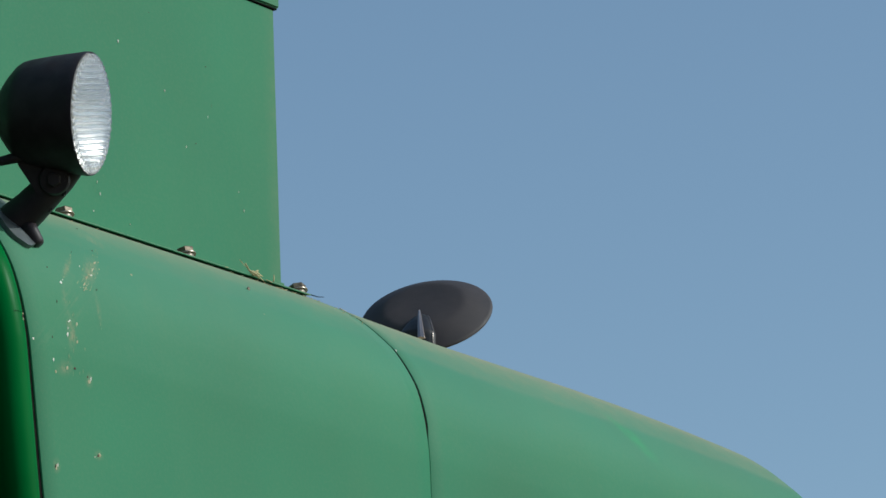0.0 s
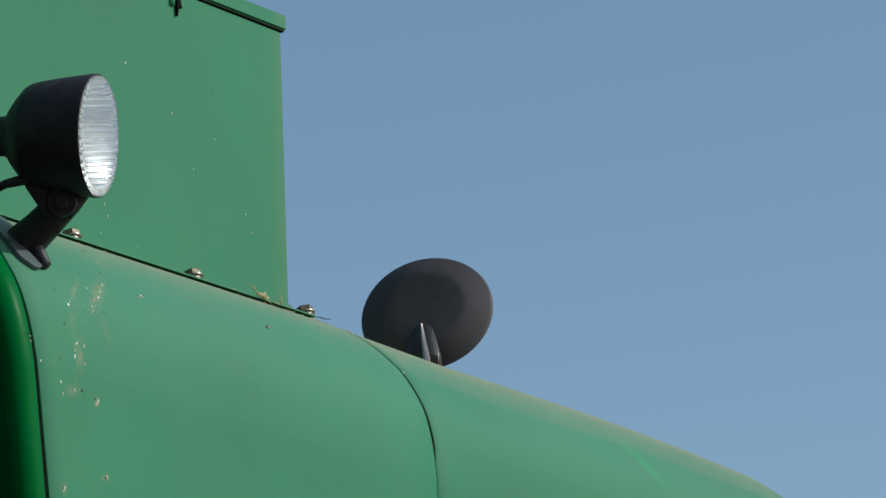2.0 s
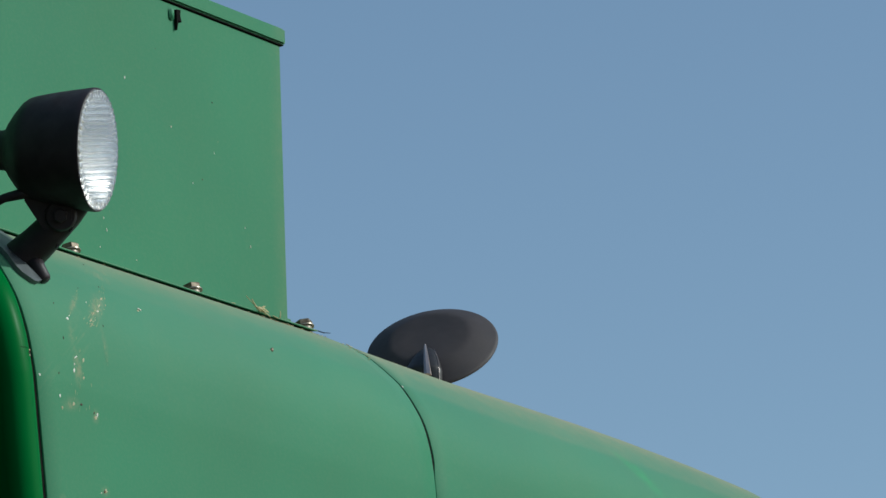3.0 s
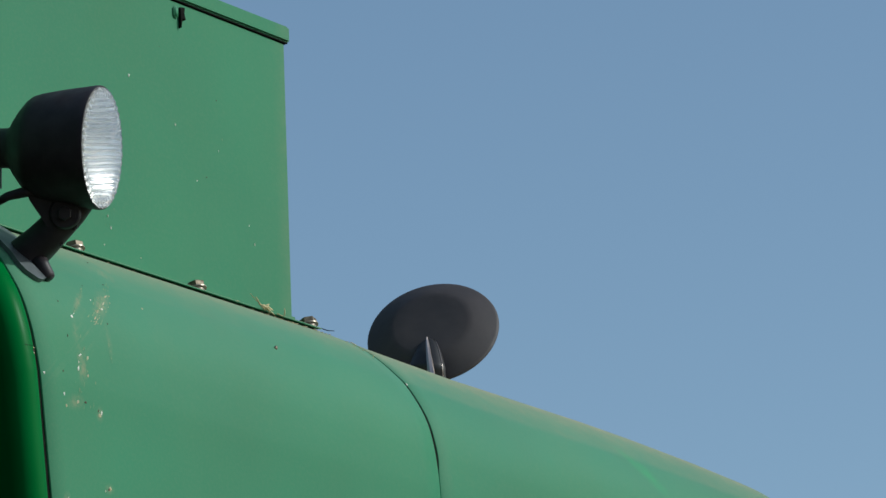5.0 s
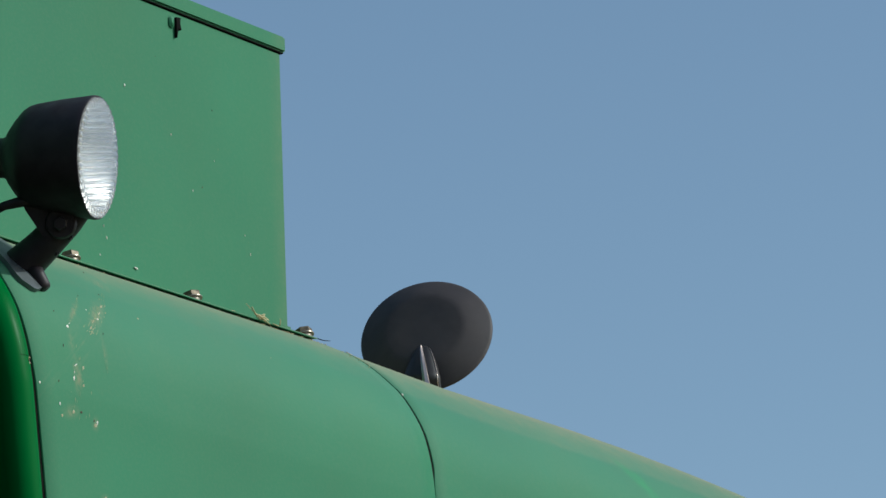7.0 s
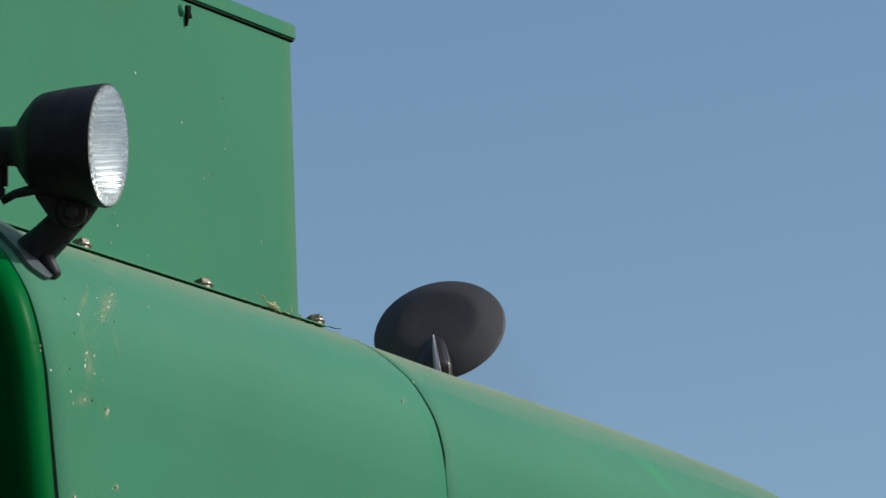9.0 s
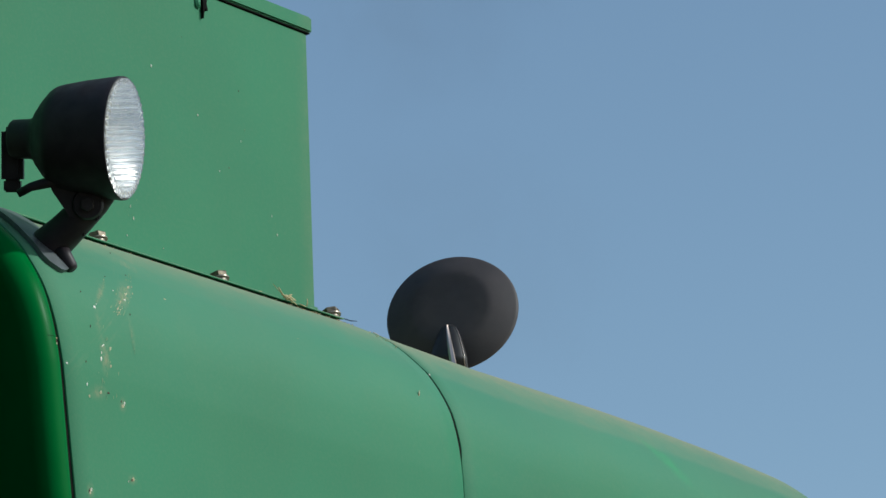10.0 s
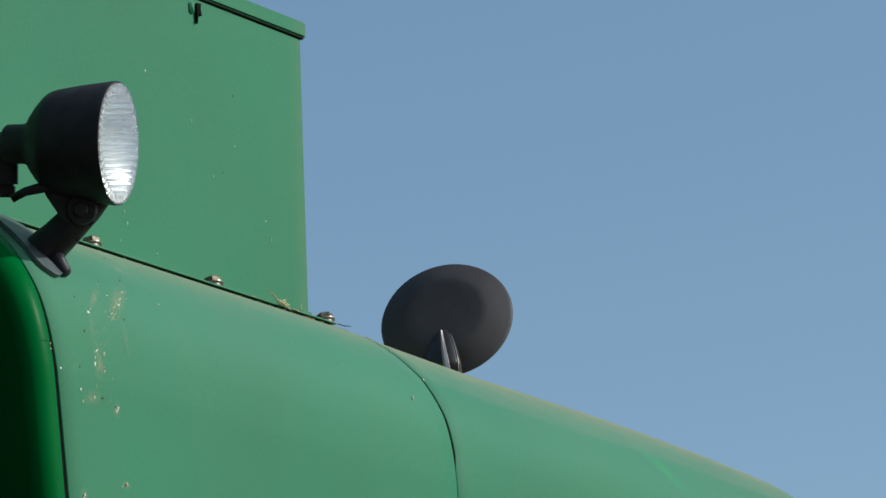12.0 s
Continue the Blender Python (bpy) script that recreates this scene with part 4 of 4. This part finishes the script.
def make_insect():
    root = tagged(new("insect"), "small brown flying insect passing in front of the sky", "insect")
    bm = bmesh.new()
    tube(bm, [(-0.011, 0, 0), (-0.009, 0, 0), (-0.004, 0, 0), (0.001, 0, 0), (0.003, 0, 0)], [0.002, 0.0050, 0.0062, 0.0055, 0.0040], 12)
    part("abdomen", bm, "insect_dark", root, "dark purple brown abdomen")
    for side in (-1, 1):
        bm = bmesh.new()
        tube(bm, [(-0.006, side * 0.003, -0.004), (-0.018, side * 0.004, -0.011), (-0.030, side * 0.003, -0.016)], [0.0005, 0.0006, 0.0004], 8)
        part("leg", bm, "insect_dark", root)
    bm = bmesh.new()
    tube(bm, [(0.003, 0, 0.0002), (0.0045, 0, 0.0004), (0.007, 0, 0.0004), (0.0085, 0, 0)], [0.0040, 0.0062, 0.0058, 0.0030], 12)
    part("thorax", bm, "insect", root)
    bm = bmesh.new()
    tube(bm, [(0.0085, 0, 0), (0.0095, 0, 0), (0.0108, 0, -0.0004), (0.012, 0, -0.001)], [0.0012, 0.0023, 0.0022, 0.0008], 10)
    part("head", bm, "insect", root)
    for side in (-1, 1):
        bm = bmesh.new()
        rings = []
        for k in range(9):
            f = k / 8
            half = 0.0034 * math.sin(math.pi * (0.12 + 0.8 * f)) ** 0.7
            rings.append([Vector((0.005 - 0.004 * f - half, side * (0.002 + 0.011 * f), 0.003 + 0.006 * f)), Vector((0.005 - 0.004 * f, side * (0.002 + 0.011 * f), 0.0034 + 0.006 * f)), Vector((0.005 - 0.004 * f + half, side * (0.002 + 0.011 * f), 0.003 + 0.006 * f))])
        grid(bm, rings)
        part("wing", bm, "wing", root)
    return root


dark_husk = make_husk("tiny dark brown husk creeping down the hood", (0.0024, 0.0014, 0.0030), "bolt")
pale_husk = make_husk("tiny pale husk lying on the dusty hood", (0.0038, 0.0009, 0.0012), "chip_and_glint")
wall_husk = make_husk("tiny pale husk caught on the green box wall", (0.0034, 0.0008, 0.0013), "chip_and_glint")
thin_husk = make_husk("thin pale chaff flake beside the panel joint", (0.0012, 0.0007, 0.0055), "splash")
insect = make_insect()

# ---- what moves ----
LIFTS = ((0, -24.2), (0.1, -19.1), (0.2, -13.2), (0.3, -9.5), (0.4, -7.8), (0.5, -6), (0.6, -6.4), (0.7, -8.7), (0.8, -2.9), (0.9, 4), (1, -1.1),
       (1.2, 0.8), (1.4, 3.4), (1.5, 0.6), (1.6, 0.2), (1.8, 2.9), (2, 0.2), (2.2, 2.4), (2.4, 2.4), (2.5, 0.8), (2.6, 3.4), (2.8, -3.3), (3, -20.8),
       (3.2, -10), (3.4, -6), (3.6, -2), (3.8, -4), (4, -1), (4.2, -5), (4.4, -2), (4.6, -7), (4.8, -10), (5, -8.7), (5.2, 0.2), (5.4, 1.8),
       (5.5, 2), (5.6, 0.2), (5.8, -0.2), (6, -2), (6.2, -8.7), (6.4, -1.1), (6.5, 2), (6.6, -1.6), (6.8, -12), (7, -1.1), (7.2, -5.1), (7.4, -2),
       (7.6, -6), (7.8, -2), (8, -5), (8.2, -1), (8.4, -4), (8.6, -7), (8.8, -10), (8.9, -8.2), (9, -8.4), (9.1, -0.2), (9.2, -4.2), (9.3, 3.4),
       (9.4, 0.2), (9.5, 3.6), (9.6, 1.8), (9.8, 2), (10, 2.4), (10.2, 2.6), (10.4, 2.4), (10.5, 3), (11, 2.9), (11.5, 1.3), (12, 0.8),)


def motions():
    walk(rain_cap, [(t, cap_pose(a)) for t, a in LIFTS])
    for ob, start, shift, turn in smoke:
        rows = []
        low = VENT + Vector((shift * 0.5 - 0.016, 0.0, -0.60))
        for t, h, side in ((0.0, 0.0, 0.0), (start, 0.0, 0.0), (start + 0.1, 0.38, 0.4), (start + 0.2, 0.80, 0.8), (start + 0.3, 1.20, 1.1), (start + 0.4, 1.60, 1.5), (start + 0.8, 3.2, 3.0), (12.0, 9.0 + (12 - start) * 0.5, 14.0)):
            rows.append((t, Matrix.Translation(low + Vector((shift * side + 0.035 * (1.1 - min(h, 1.6)), 0.0, h))) @ pose(0, 0, 0, 0, 0, turn)))
        walk(ob, rows)

    over = machine.matrix_world

    def on_hood(u, z, lean=0.0):
        return over @ Matrix.Translation(side_point(u, z, 0.0008)) @ pose(0, 0, 0, 0, lean, 0)

    def in_air(u, w, z, lean=0.0):
        return over @ Matrix.Translation((u, w, Z0 + z)) @ pose(0, 0, 0, 0, lean, 0)

    creep = ((0.0, -0.2400, 0.1880), (0.5, -0.2421, 0.1841), (0.8, -0.2449, 0.1781), (1.0, -0.2503, 0.1673), (1.2, -0.2529, 0.1607), (2.0, -0.2543, 0.1595), (2.3, -0.2564, 0.1540), (2.6, -0.2577, 0.1466), (5.6, -0.2590, 0.1460), (6.0, -0.2615, 0.1434))
    walk(dark_husk, [(t, on_hood(u, z, 20)) for t, u, z in creep] + [(6.2, in_air(-0.28, -0.02, -0.15, 60)), (6.4, in_air(-0.29, -0.04, -0.6, 90)), (7.0, in_air(-0.3, -0.1, 0.003 - Z0, 100)), (12.0, in_air(-0.3, -0.1, 0.003 - Z0, 100))])
    walk(pale_husk, [(0.0, in_air(-1.0, -0.2, 0.35, -30)), (0.4, in_air(-0.85, -0.15, 0.30, -20)), (0.6, on_hood(-0.545, 0.155, 10)), (0.8, on_hood(-0.4974, 0.1436, 12)), (3.2, on_hood(-0.4974, 0.1436, 12)), (3.6, in_air(-0.52, -0.03, -0.25, 50)), (4.6, in_air(-0.6, -0.1, 0.003 - Z0, 90)), (12.0, in_air(-0.6, -0.1, 0.003 - Z0, 90))])
    walk(wall_husk, [(0.0, in_air(-0.9, -0.05, 1.1)), (4.9, in_air(-0.42, 0.10, 0.80)), (5.15, in_air(-0.3208, 0.1885, 0.2730, 14)), (7.3, in_air(-0.3208, 0.1885, 0.2730, 14)), (7.7, in_air(-0.42, 0.05, 0.20, 60)), (8.3, in_air(-0.9, -0.2, -0.3, 80)), (9.2, in_air(-1.0, -0.5, 0.003 - Z0, 90)), (12.0, in_air(-1.0, -0.5, 0.003 - Z0, 90))])
    walk(thin_husk, [(0.0, in_air(-0.1, 0.0, 1.3)), (7.5, in_air(-0.1, 0.0, 0.95)), (8.1, on_hood(-0.0561, 0.1148, 14)), (12.0, on_hood(-0.0561, 0.1148, 14))])

    def fly(x, y, z):
        return Matrix.Translation((x, y, z)) @ pose(0, 0, 0, 0, -22, -4)

    walk(insect, [(0.0, fly(-3.2, 2.2, 0.02)), (0.6, fly(-1.9, 2.2, 1.5)), (0.9, fly(-0.4006, 2.1329, 2.0843)), (1, fly(0.0477, 2.0973, 2.2644)), (1.1, fly(0.4960, 2.0617, 2.4445)), (2, fly(2.6, 2, 3)), (12, fly(30, 3, 9))])


motions()
